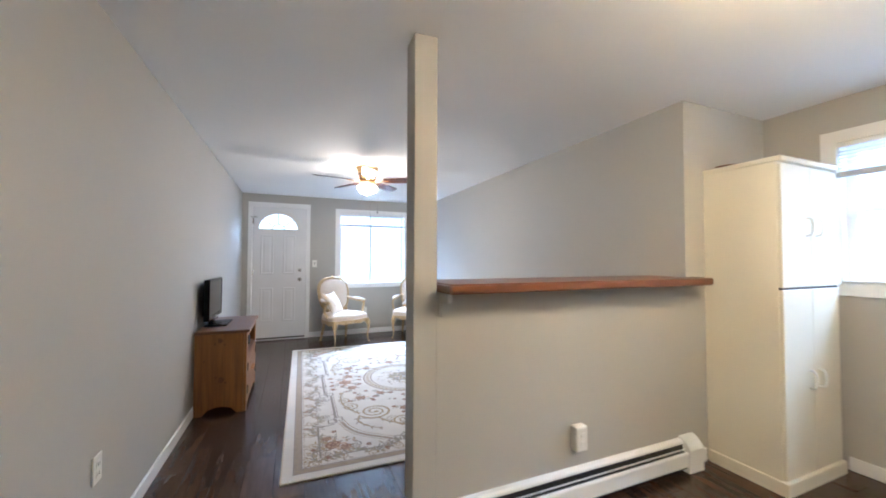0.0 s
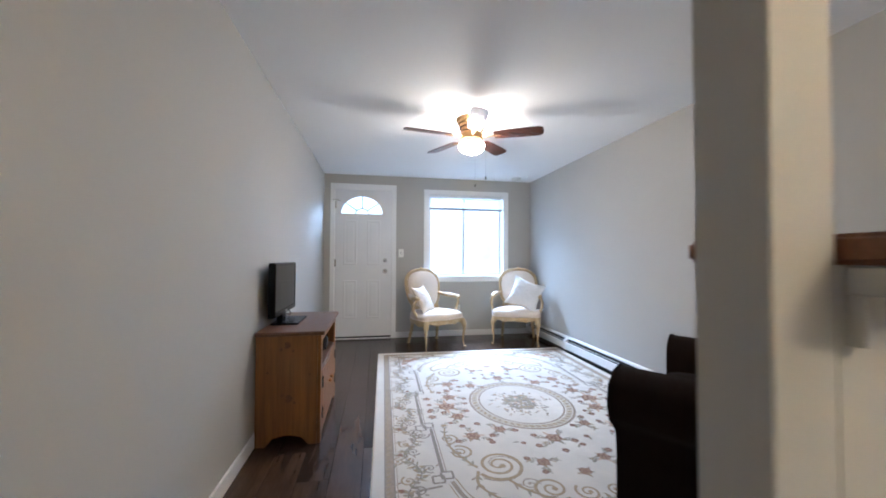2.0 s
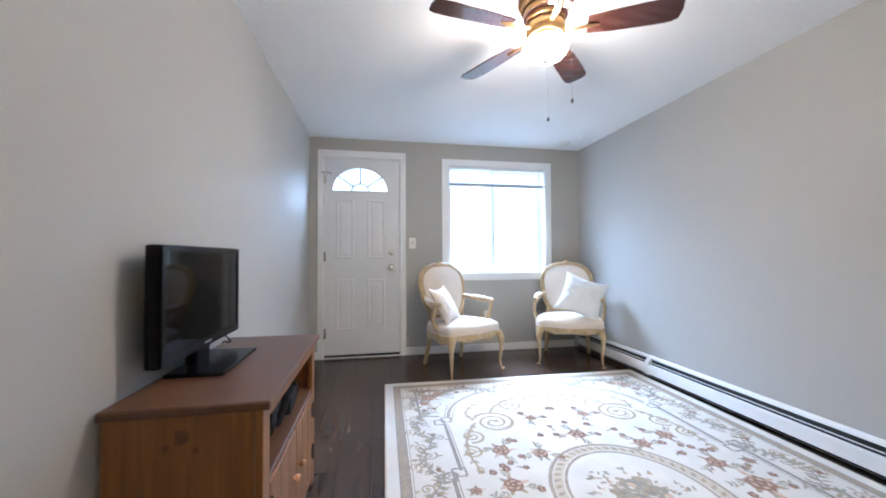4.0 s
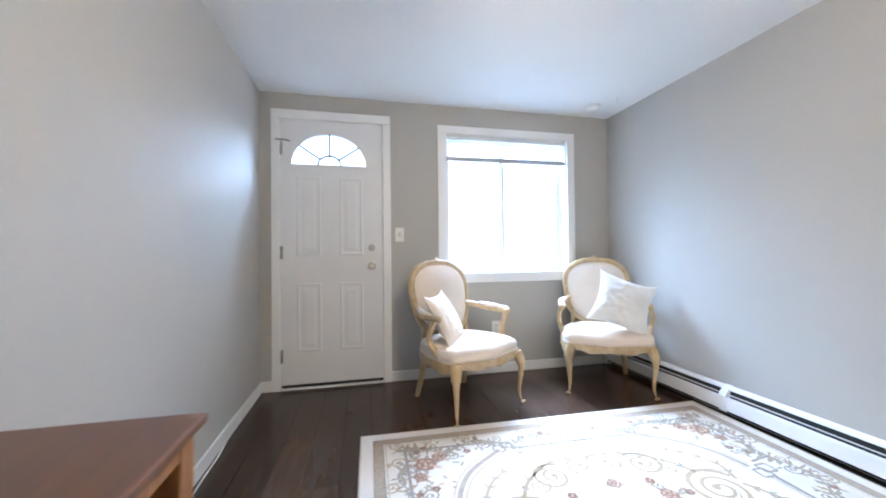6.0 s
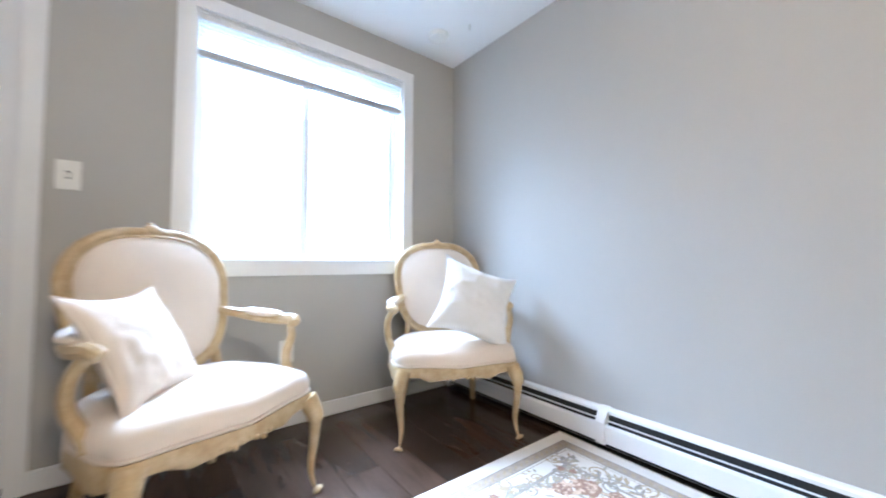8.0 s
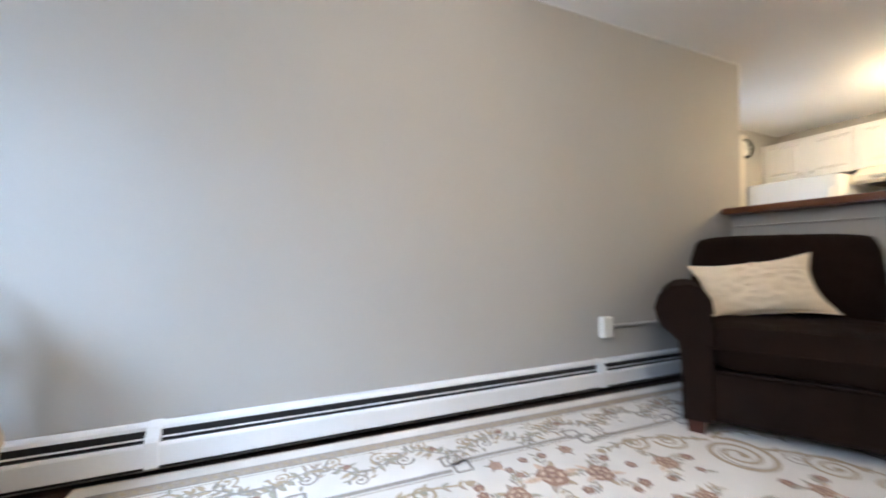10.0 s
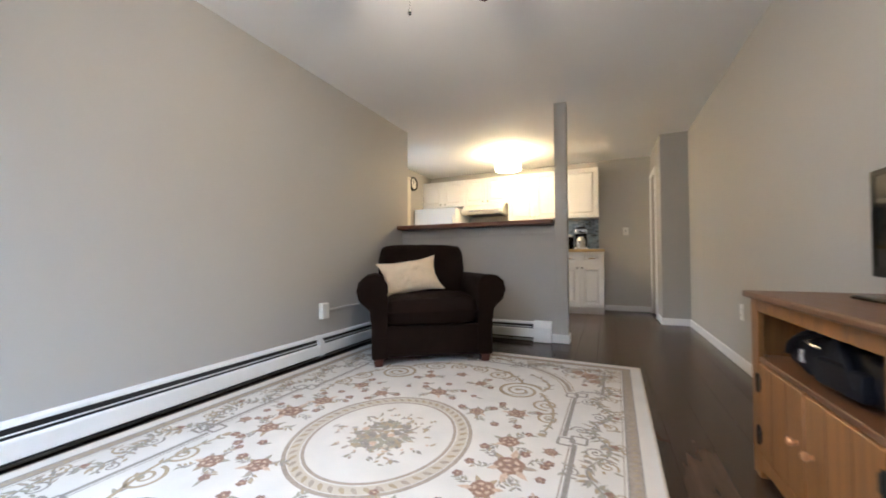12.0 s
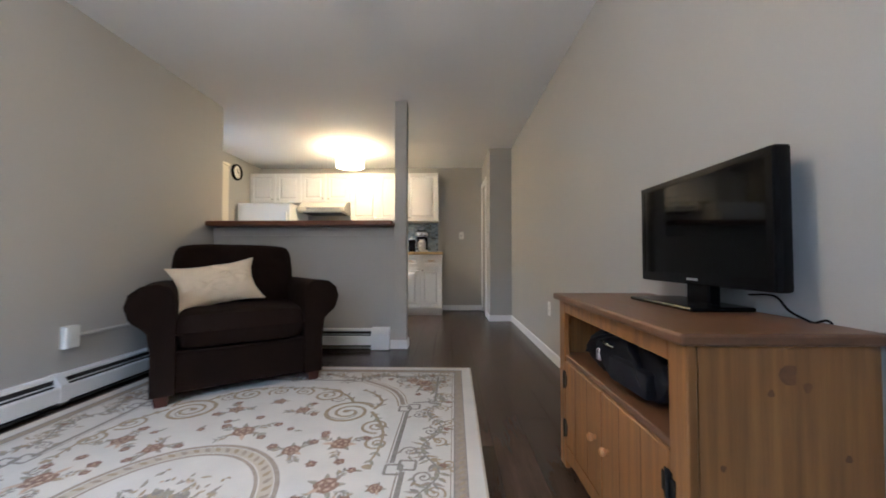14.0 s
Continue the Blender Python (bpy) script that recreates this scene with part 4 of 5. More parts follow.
    for side, name in ((-1, "backrest"), (1, "back_cover")):
        bm = bmesh.new()
        rings = []
        for s, d in ((0.95, 0.0), (0.90, 0.016), (0.78, 0.030), (0.5, 0.040), (0.2, 0.043)):
            d = d if side < 0 else d * 0.35
            rings.append([bm.verts.new(tilt @ Vector((x * s, side * (0.006 + d), 0.245 + (z - 0.245) * s))) for x, z in bo])
        for a, b in zip(rings, rings[1:]):
            for i in range(len(bo)):
                j = (i + 1) % len(bo)
                bm.faces.new((a[i], a[j], b[j], b[i]))
        bm.faces.new(rings[-1])
        bmesh.ops.recalc_face_normals(bm, faces=bm.faces)
        part(name, bm, LINEN, c, "ivory linen back panel" if side < 0 else "", True)
    for sx in (-1, 1):
        part("back_stile", tube(bmesh.new(), curve_pts([(sx * 0.205, 0.225, zs - 0.02), (sx * 0.200, 0.232, 0.44), (sx * 0.190, 0.245, 0.52)]), 0.020, 8), CHAIRWOOD, c, "", True)
        arm = curve_pts([(sx * 0.215, 0.285, 0.655), (sx * 0.262, 0.20, 0.640), (sx * 0.306, 0.08, 0.622), (sx * 0.322, -0.03, 0.622), (sx * 0.315, -0.095, 0.628), (sx * 0.300, -0.120, 0.614)], 6)
        a = part("armrest", tube(bmesh.new(), arm, [0.018 + 0.006 * math.sin(i / len(arm) * math.pi) for i in range(len(arm))], 8), CHAIRWOOD, c, "", True)
        pad = curve_pts([(sx * 0.276, 0.165, 0.652), (sx * 0.306, 0.08, 0.642), (sx * 0.319, -0.02, 0.642)], 6)
        part("arm_pad", tube(bmesh.new(), pad, [0.010, 0.020, 0.024, 0.025, 0.026, 0.026, 0.026, 0.026, 0.025, 0.024, 0.022, 0.018, 0.010], 10, 0.7), LINEN, a, "", True)
        sup = curve_pts([(sx * 0.315, -0.075, 0.615), (sx * 0.338, -0.055, 0.55), (sx * 0.332, -0.03, 0.47), (sx * 0.308, -0.075, 0.40), (sx * 0.303, -0.10, 0.345)], 6)
        part("arm_support", tube(bmesh.new(), sup, [0.016 + 0.007 * i / len(sup) for i in range(len(sup))], 8), CHAIRWOOD, c, "", True)
    return c


chair1 = fauteuil(pose(1.470, 9.168, 0, 0, 0, 24.4), "cream carved French armchair with ivory linen beside the entry door")
chair2 = copy_thing(chair1, pose(2.620, 9.222, 0, 0, 0, -25.7))
tagged(chair2, "cream carved French armchair with ivory linen in the window corner")


def pillow(m, w, h, t, material, label, seed, folds=0.012):
    p = thing("throw_pillow", m, label, "pillow")
    part("cover", cushion(w, h, t, 30, 0.55, 0.10, folds, seed, 2.2), material, p, "", True)
    n = [(-1, -1), (1, -1), (1, 1), (-1, 1), (-1, -1)]
    pts = []
    for (ax, ay), (bx, by) in zip(n, n[1:]):
        for k in range(10):
            u, v = ax + (bx - ax) * k / 10, ay + (by - ay) * k / 10
            e = 0.10 * (abs(u) * abs(v)) ** 3
            pu = 1 - 0.10 * (1 - v * v) * abs(u) ** 6
            pv = 1 - 0.10 * (1 - u * u) * abs(v) ** 6
            pts.append((u * w / 2 * (pu + e), v * h / 2 * (pv + e), 0))
    part("seam", tube(bmesh.new(), pts + pts[:1], 0.004, 5), material, p, "", True)
    return p


def leaning(face, at):
    """A pose that turns a pillow's face along face, its upper edge uppermost."""
    n = Vector(face).normalized()
    v = (Vector((0, 0, 1)) - n * n.z).normalized()
    u = v.cross(n)
    return Matrix(((u.x, v.x, n.x, at[0]), (u.y, v.y, n.y, at[1]), (u.z, v.z, n.z, at[2]), (0, 0, 0, 1)))


pillow(pose(1.470, 9.168, 0, 0, 0, 24.4) @ leaning((0.50, -0.74, 0.50), (-0.150, 0.035, 0.600)), 0.35, 0.35, 0.12, LINEN, "ivory throw pillow leaning in the armchair's corner", 2, 0.007)
pillow(pose(2.690, 9.085, 0.652, 62, 20, -28), 0.40, 0.40, 0.15, PILLOW, "pale grey square pillow tilted on the armchair", 5)


# ---- brown armchair ----
AM = pose(2.330, 5.783, 0, 0, 0, 215.1)
ac = thing("club_armchair", AM, "dark brown chenille armchair with rolled arms on the rug", "armchair")
part("base", boxes((-0.40, 0.40, -0.405, 0.40, 0.062, 0.27), bevel=0.02, seg=2), BROWN, ac, "", True)
part("base_welt", tube(bmesh.new(), [(-0.385, -0.410, 0.268), (0.385, -0.410, 0.268)], 0.007, 6), BROWN, ac)
bm = cushion(0.74, 0.74, 0.20, 22, 0.24, 0, 0.016, 4, 7, 0.05)
bmesh.ops.translate(bm, vec=(0, -0.06, 0.365), verts=bm.verts)
seat = part("seat_cushion", bm, BROWN, ac, "", True)
part("piping", tube(bmesh.new(), [(-0.365, -0.428, 0.365), (0.365, -0.428, 0.365)], 0.006, 6), BROWN, seat)
for sx in (-1, 1):
    prof = [(0.345, 0.062), (0.345, 0.50), (0.352, 0.555), (0.385, 0.598), (0.43, 0.612), (0.502, 0.602), (0.552, 0.566), (0.568, 0.510), (0.550, 0.452), (0.506, 0.420), (0.472, 0.385), (0.462, 0.30), (0.462, 0.062)]
    bm = bmesh.new()
    rows = []
    for y, s in ((-0.425, 0.955), (-0.415, 1.0), (-0.1, 1.0), (0.2, 0.99), (0.36, 0.97)):
        rows.append([bm.verts.new((sx * (0.43 + (x - 0.43) * s), y, 0.085 + (z - 0.085) * (s if y < -0.42 else 1.0) - 0.02 * max(0, y))) for x, z in prof])
    for a, b in zip(rows, rows[1:]):
        for i in range(len(prof)):
            j = (i + 1) % len(prof)
            bm.faces.new((a[i], a[j], b[j], b[i]))
    bm.faces.new(rows[0])
    bm.faces.new(rows[-1][::-1])
    bmesh.ops.recalc_face_normals(bm, faces=bm.faces)
    arm = part("arm", bm, BROWN, ac, "", True)
    part("arm_piping", tube(bmesh.new(), [(sx * x, -0.418, z) for x, z in prof[1:-1]], 0.006, 6), BROWN, arm, "", True)
    for y in (-0.375, 0.36):
        part("foot", lathe(bmesh.new(), [(0.040, 0.0), (0.052, 0.07), (0.0, 0.07)], 4, Matrix.Translation((sx * 0.41, y, 0)) @ pose(0, 0, 0, 0, 0, 45)), MAHOGANY, ac, "reddish wooden block foot")
bm = boxes((-0.405, 0.405, 0.24, 0.43, 0.09, 0.775), bevel=0.075, seg=6)
for v in bm.verts:
    v.co.y += 0.05 * (v.co.z - 0.45)
part("back", bm, BROWN, ac, "", True)
bm = cushion(0.80, 0.47, 0.25, 24, 0.42, 0, 0.02, 9, 4.5, 0.10)
bmesh.ops.transform(bm, matrix=Matrix.Translation((0, 0.245, 0.612)) @ pose(0, 0, 0, 78, 0, 0), verts=bm.verts)
part("back_cushion", bm, BROWN, ac, "", True)
ac.scale = (1.0, 1.0, 1.115)
LM = AM @ pose(-0.135, 0.00, 0.655, 62, -8, 10)
pillow(LM, 0.49, 0.30, 0.15, CREAMPILLOW, "cream lumbar pillow leaning in the brown armchair", 12, 0.018)

# ---- kitchen ----
def panel_door(x0, x1, z0, z1, y, thick=0.019, margin=0.055):
    """A raised-panel cabinet door that looks along +y, its face at y."""
    bm = boxes((x0, x1, y - thick, y, z0, z1), bevel=0.003)
    margin = min(margin, (x1 - x0) * 0.22, (z1 - z0) * 0.28)
    loops = []
    for i, h in ((margin, 0.0006), (margin + 0.007, -0.010), (margin + 0.016, -0.010), (margin + 0.034, 0.0015)):
        loops.append([bm.verts.new((x, y + h, z)) for x, z in rect(x0 + i, x1 - i, z0 + i, z1 - i)])
    f = max((f for f in bm.faces if f.normal.y > 0.9), key=lambda f: f.calc_area())
    outer = list(f.verts)
    bmesh.ops.delete(bm, geom=[f], context="FACES_ONLY")
    key = lambda v: math.atan2(v.co.z - (z0 + z1) / 2, v.co.x - (x0 + x1) / 2)
    outer.sort(key=key)
    loops = [outer] + [sorted(l, key=key) for l in loops]
    for a, b in zip(loops, loops[1:]):
        for k in range(4):
            bm.faces.new((a[k], a[(k + 1) % 4], b[(k + 1) % 4], b[k]))
    bm.faces.new(loops[-1])
    bmesh.ops.recalc_face_normals(bm, faces=bm.faces)
    return bm


def bow_pull(x, y, z, along="x", size=0.05):
    d = Vector((1, 0, 0)) if along == "x" else Vector((0, 0, 1))
    c = Vector((x, y, z))
    return tube(bmesh.new(), curve_pts([c - d * size, c - d * size * 0.8 + Vector((0, 0.022, 0)), c + d * size * 0.8 + Vector((0, 0.022, 0)), c + d * size], 5), 0.006, 8)


YU, YB = 2.83, 3.10
for x0, x1, z0, doors, label in ((3.10, XK - 0.005, 1.69, 2, "white raised-panel wall cabinet above the refrigerator"), (2.34, 3.10, 1.70, 2, "white raised-panel wall cabinet above the range hood"),
                                 (1.49, 2.34, 1.406, 2, "white double-door kitchen wall cabinet"), (0.99, 1.49, 1.402, 1, "white single-door kitchen wall cabinet at the end")):
    cab = thing("wall_cabinet", pose(0, 0, 0), label, "kitchen cabinet", "kitchen wall cabinets")
    part("body", boxes((x0 + 0.001, x1 - 0.001, Y0 + 0.001, YU - 0.021, z0, 2.145)), CABINET, cab)
    w = (x1 - x0) / doors
    for k in range(doors):
        d = part("cabinet_door", panel_door(x0 + k * w + 0.002, x0 + (k + 1) * w - 0.002, z0 + 0.002, 2.143, YU), CABINET, cab)
        inner = x0 + (k + 1) * w - 0.045 if k == 0 and doors == 2 else x0 + k * w + 0.045
        if doors == 1:
            inner = x1 - 0.045
        if z0 > 1.6:
            part("handle", lathe(bmesh.new(), [(0, 0.024), (0.012, 0.022), (0.014, 0.014), (0.006, 0.009), (0.007, 0)], 14, Matrix.Translation((inner, YU, z0 + 0.05)) @ pose(0, 0, 0, -90)), CHROME, d, "satin nickel knob", True)
        else:
            part("handle", bow_pull(inner, YU, z0 + 0.05, "x", 0.035), CHROME, d, "satin nickel pull", True)
for x0, x1 in ((0.93, 1.56), (1.56, 2.335)):
    cab = thing("base_cabinet", pose(0, 0, 0), "white raised-panel base cabinet with drawers above doors", "kitchen cabinet", "kitchen base cabinets")
    part("body", boxes((x0 + 0.001, x1 - 0.001, Y0 + 0.001, YB - 0.021, 0.10, 0.888)), CABINET, cab)
    part("toe_kick", boxes((x0 + 0.001, x1 - 0.001, Y0 + 0.001, YB - 0.085, 0, 0.0995)), CABINET, cab)
    w = (x1 - x0) / 2
    for k in range(2):
        a, b = x0 + k * w + 0.002, x0 + (k + 1) * w - 0.002
        d = part("cabinet_door", panel_door(a, b, 0.108, 0.70, YB), CABINET, cab)
        part("handle", lathe(bmesh.new(), [(0, 0.024), (0.012, 0.022), (0.014, 0.014), (0.006, 0.009), (0.007, 0)], 14, Matrix.Translation((b - 0.03 if k == 0 else a + 0.03, YB, 0.66)) @ pose(0, 0, 0, -90)), CHROME, d, "", True)
        d = part("drawer", panel_door(a, b, 0.706, 0.882, YB), CABINET, cab)
        part("handle", bow_pull((a + b) / 2, YB, 0.795, "x", 0.04), BRASS, d, "brass-toned cup pull", True)
tagged(link_mesh("worktop", boxes((0.915, 2.335, Y0 + 0.012, YB + 0.025, 0.8885, 0.928), bevel=0.005, seg=2), COUNTER), "tan laminate worktop with a yellow-wood edge", "worktop")

hood = thing("range_hood", pose(0, 0, 0), "almond range hood under the wall cabinet", "range hood")
part("shell", plate([(Y0 + 0.002, 1.52), (3.00, 1.52), (3.02, 1.545), (3.02, 1.60), (2.84, 1.698), (Y0 + 0.002, 1.698)], [], 0.70, Matrix.Translation((2.38, 0, 0)) @ YZ), HOOD, hood)
part("vent", boxes((2.45, 2.95, 3.0195, 3.0225, 1.555, 1.588)), STEEL, hood)
part("filter", boxes((2.44, 3.02, 2.60, 2.98, 1.512, 1.5195)), DARKSLOT, hood)

fr = thing("refrigerator", pose(0, 0, 0), "white refrigerator beside the kitchen wall", "refrigerator")
part("body", boxes((3.105, 3.86, Y0 + 0.02, 3.15, 0.02, 1.63), bevel=0.012, seg=2), ENAMEL, fr)
part("freezer_door", boxes((3.105, 3.86, 3.155, 3.215, 1.16, 1.628), bevel=0.012, seg=2), ENAMEL, fr)
part("fridge_door", boxes((3.105, 3.86, 3.155, 3.215, 0.10, 1.15), bevel=0.012, seg=2), ENAMEL, fr)
part("handle", boxes((3.14, 3.165, 3.215, 3.255, 1.20, 1.50), bevel=0.006), ENAMEL, fr)
part("handle", boxes((3.14, 3.165, 3.215, 3.255, 0.75, 1.12), bevel=0.006), ENAMEL, fr)
for x in (3.15, 3.82):
    part("foot", boxes((x - 0.02, x + 0.02, 3.02, 3.06, 0, 0.02)), DARKSLOT, fr)
    part("foot", boxes((x - 0.02, x + 0.02, 2.56, 2.60, 0, 0.02)), DARKSLOT, fr)

# mosaic backsplash
bs = thing("backsplash", pose(0, 0, 0), "blue-grey glass mosaic backsplash above the worktop", "backsplash", "", "structure")
part("grout", boxes((1.00, 2.335, Y0, Y0 + 0.006, 0.930, 1.404)), GROUT, bs)
rnd = random.Random(4)
tile_mesh = {}


def tile(w):
    if w not in tile_mesh:
        bm = boxes((0, w, 0, 0.005, 0, 0.027), bevel=0.0015)
        me = bpy.data.meshes.new("tile")
        bm.to_mesh(me)
        bm.free()
        me.materials.append(TILE_EACH)
        tile_mesh[w] = me
    return tile_mesh[w]


TILE_EACH = mat("blue_grey_glass_tile", (0.20, 0.25, 0.29), 0.15, var=0.12, scale=12, each=0.55)
rest = bmesh.new()
for r in range(16):
    x, z = 1.001, 0.9315 + r * 0.0295
    if z + 0.027 > 1.404:
        break
    while x < 2.30:
        w = rnd.choice((0.03, 0.05, 0.075))
        if x + w > 2.333:
            break
        if x < 1.50:
            ob = new("tile", tile(w))
            ob.location, ob.parent = (x, Y0 + 0.006, z), bs
        else:
            box(rest, x, x + w, Y0 + 0.006, Y0 + 0.011, z, z + 0.027)
        x += w + 0.0025
ob = part("far_tiles", rest, TILE, bs)
tagged(ob, "rows of blue-grey glass tiles", "", "", "stuff")

cm = thing("coffee_maker", pose(1.24, 2.80, 0.928, 0, 0, 180), "steel and black coffee maker on the worktop", "coffee maker")
part("base", boxes((-0.085, 0.085, -0.13, 0.10, 0, 0.035), bevel=0.008, seg=2), STEEL, cm)
part("tower", boxes((-0.08, 0.08, 0.0, 0.10, 0.036, 0.24), bevel=0.01, seg=2), BLACKGLOSS, cm)
part("head", boxes((-0.085, 0.085, -0.12, 0.10, 0.241, 0.30), bevel=0.012, seg=2), STEEL, cm)
part("lid", boxes((-0.07, 0.07, -0.08, 0.08, 0.301, 0.335), bevel=0.012, seg=2), BLACKGLOSS, cm)
part("carafe", lathe(bmesh.new(), [(0, 0.036), (0.058, 0.036), (0.066, 0.08), (0.06, 0.15), (0.045, 0.17), (0.045, 0.19), (0, 0.19)], 20, Matrix.Translation((0, -0.06, 0))), STEEL, cm, "", True)
part("button", boxes((-0.012, 0.012, -0.126, -0.118, 0.262, 0.28), bevel=0.002), BLACKGLOSS, cm)
cn = thing("canister", pose(1.40, 2.76, 0.928), "dark metal canister beside the coffee maker", "canister")
part("body", lathe(bmesh.new(), [(0, 0), (0.05, 0), (0.052, 0.01), (0.052, 0.19), (0, 0.19)], 20), BLACKGLOSS, cn, "", True)
part("lid", lathe(bmesh.new(), [(0.054, 0.191), (0.054, 0.21), (0.02, 0.218), (0.012, 0.235), (0, 0.237)], 20), STEEL, cn, "", True)

ck = thing("wall_clock", pose(XK, 3.20, 2.075, 0, -90, 0), "round black-rimmed wall clock on the kitchen wall", "clock")
part("face", lathe(bmesh.new(), [(0, 0.018), (0.098, 0.018), (0.098, 0.0), (0, 0)], 32), CLOCKFACE, ck)
part("rim", lathe(bmesh.new(), [(0.092, 0.020), (0.096, 0.034), (0.108, 0.036), (0.117, 0.026), (0.118, 0.0), (0.099, 0.0), (0.092, 0.020)], 36), BLACKGLOSS, ck, "", True)
part("pointer", boxes((-0.004, 0.055, -0.004, 0.004, 0.019, 0.021)), BLACKGLOSS, ck)
part("pointer", boxes((-0.003, 0.003, -0.075, 0.004, 0.0215, 0.023)), BLACKGLOSS, ck)
for k in range(12):
    a = math.pi * k / 6
    bm = boxes((0.074, 0.088, -0.003, 0.003, 0.0182, 0.0195))
    bmesh.ops.rotate(bm, cent=(0, 0, 0), matrix=Matrix.Rotation(a, 3, "Z"), verts=bm.verts)
    part("hour_mark", bm, BLACKGLOSS, ck)

# pantry
PX0, PX1, PY, PH = 3.214, 3.815, 4.478, 1.86
pt = thing("pantry_cabinet", pose(0, 0, 0), "tall cream painted pantry cabinet with four doors", "cabinet")
part("body", boxes((PX0, PX1, PY + 0.02, YH - 0.002, 0, PH - 0.03)), CREAMCAB, pt)
part("top", boxes((PX0 - 0.006, PX1 + 0.004, PY - 0.006, YH - 0.002, PH - 0.0295, PH), bevel=0.003), CREAMCAB, pt)
part("plinth", boxes((PX0 - 0.014, PX0 - 0.0005, PY - 0.014, YH - 0.02, 0, 0.075), (PX0, PX1 + 0.01, PY - 0.014, PY - 0.0005 + 0.019, 0, 0.075), bevel=0.003), CREAMCAB, pt)
PM = (PX0 + PX1) / 2
for z0, z1, hz in ((1.125, PH - 0.045, 1.47), (0.08, 1.112, 0.60)):
    for a, b, hx in ((PX0 + 0.002, PM - 0.0015, PM - 0.05), (PM + 0.0015, PX1 - 0.002, PM + 0.05)):
        d = part("cabinet_door", boxes((a, b, PY, PY + 0.019, z0, z1), bevel=0.002), CREAMCAB, pt)
        pts = curve_pts([(hx, PY, hz - 0.05), (hx, PY - 0.025, hz - 0.042), (hx, PY - 0.032, hz), (hx, PY - 0.025, hz + 0.042), (hx, PY, hz + 0.05)], 5)
        part("handle", tube(bmesh.new(), pts, 0.0065, 8), PLASTIC, d, "curved pale pull", True)
part("divider", boxes((PX0 + 0.001, PX1 - 0.001, PY + 0.004, PY + 0.0195, 1.1125, 1.1245)), DARKSLOT, pt)
bw = thing("serving_bowl", pose(3.32, 4.80, PH), "brown wooden bowl on top of the pantry", "bowl")
part("body", lathe(bmesh.new(), [(0, 0), (0.03, 0.0), (0.06, 0.012), (0.066, 0.022), (0.060, 0.022), (0.03, 0.008), (0, 0.006)], 24), BARWOOD, bw, "", True)

# ---- rug ----
RX, RY, RW, RL = 1.830, 7.190, 2.225, 3.195
rug = thing("area_rug", pose(RX, RY, 0, 0, 0, -1.1), "cream floral area rug with a central medallion and rose sprays", "rug")
U, V = RW / 2, RL / 2
bm = boxes((-U, U, -V, V, 0.0005, 0.009))
part("rug_base", bm, RUG_CREAM, rug)
bm = tube(bmesh.new(), [(-U, -V, 0.006), (U, -V, 0.006), (U, V, 0.006), (-U, V, 0.006), (-U, -V, 0.006)], 0.006, 6)
part("binding", bm, RUG_EDGE, rug, "ecru bound edge")
BM = {}
LIFT = {"edge": 0.0092, "taupe": 0.0096, "gold": 0.0100, "grey": 0.0104, "leaf": 0.0108, "rose": 0.0112, "rose2": 0.0116, "dark": 0.0120}
SPIN = random.Random(11)


def motif(key):
    if key not in BM:
        BM[key] = bmesh.new()
    return BM[key]


def ribbon(key, pts, w, dashed=False):
    bm, z = motif(key), LIFT[key]
    pts = [Vector((p[0], p[1], 0)) for p in pts]
    prev = None
    n = len(pts)
    for i, p in enumerate(pts):
        d = (pts[min(i + 1, n - 1)] - pts[max(i - 1, 0)]).normalized()
        s = Vector((-d.y, d.x, 0)) * (w[i] if isinstance(w, list) else w) / 2
        a, b = bm.verts.new((p.x + s.x, p.y + s.y, z)), bm.verts.new((p.x - s.x, p.y - s.y, z))
        if prev and not (dashed and i % 2):
            bm.faces.new((prev[1], b, a, prev[0]))
        prev = (a, b)


def blob(key, x, y, r, n=9, wob=0.25, squash=1.0, ang=0.0):
    bm, z = motif(key), LIFT[key] + SPIN.random() * 0.0002
    ph = SPIN.random() * 6
    vs = []
    for i in range(n):
        a = 2 * math.pi * i / n
        k = r * (1 + wob * math.sin(a * 3 + ph) * 0.6 + wob * (SPIN.random() - 0.5))
        px, py = k * math.cos(a), k * squash * math.sin(a)
        vs.append(bm.verts.new((x + px * math.cos(ang) - py * math.sin(ang), y + px * math.sin(ang) + py * math.cos(ang), z)))
    bm.faces.new(vs)


def leaf(key, x, y, ang, length, wide):
    bm, z = motif(key), LIFT[key] + SPIN.random() * 0.0002
    c, s = math.cos(ang), math.sin(ang)
    shape = [(0, 0), (0.3, 0.5), (0.65, 0.38), (1, 0), (0.65, -0.38), (0.3, -0.5)]
    bm.faces.new([bm.verts.new((x + (a * length) * c - b * wide * s, y + (a * length) * s + b * wide * c, z)) for a, b in shape][::-1])


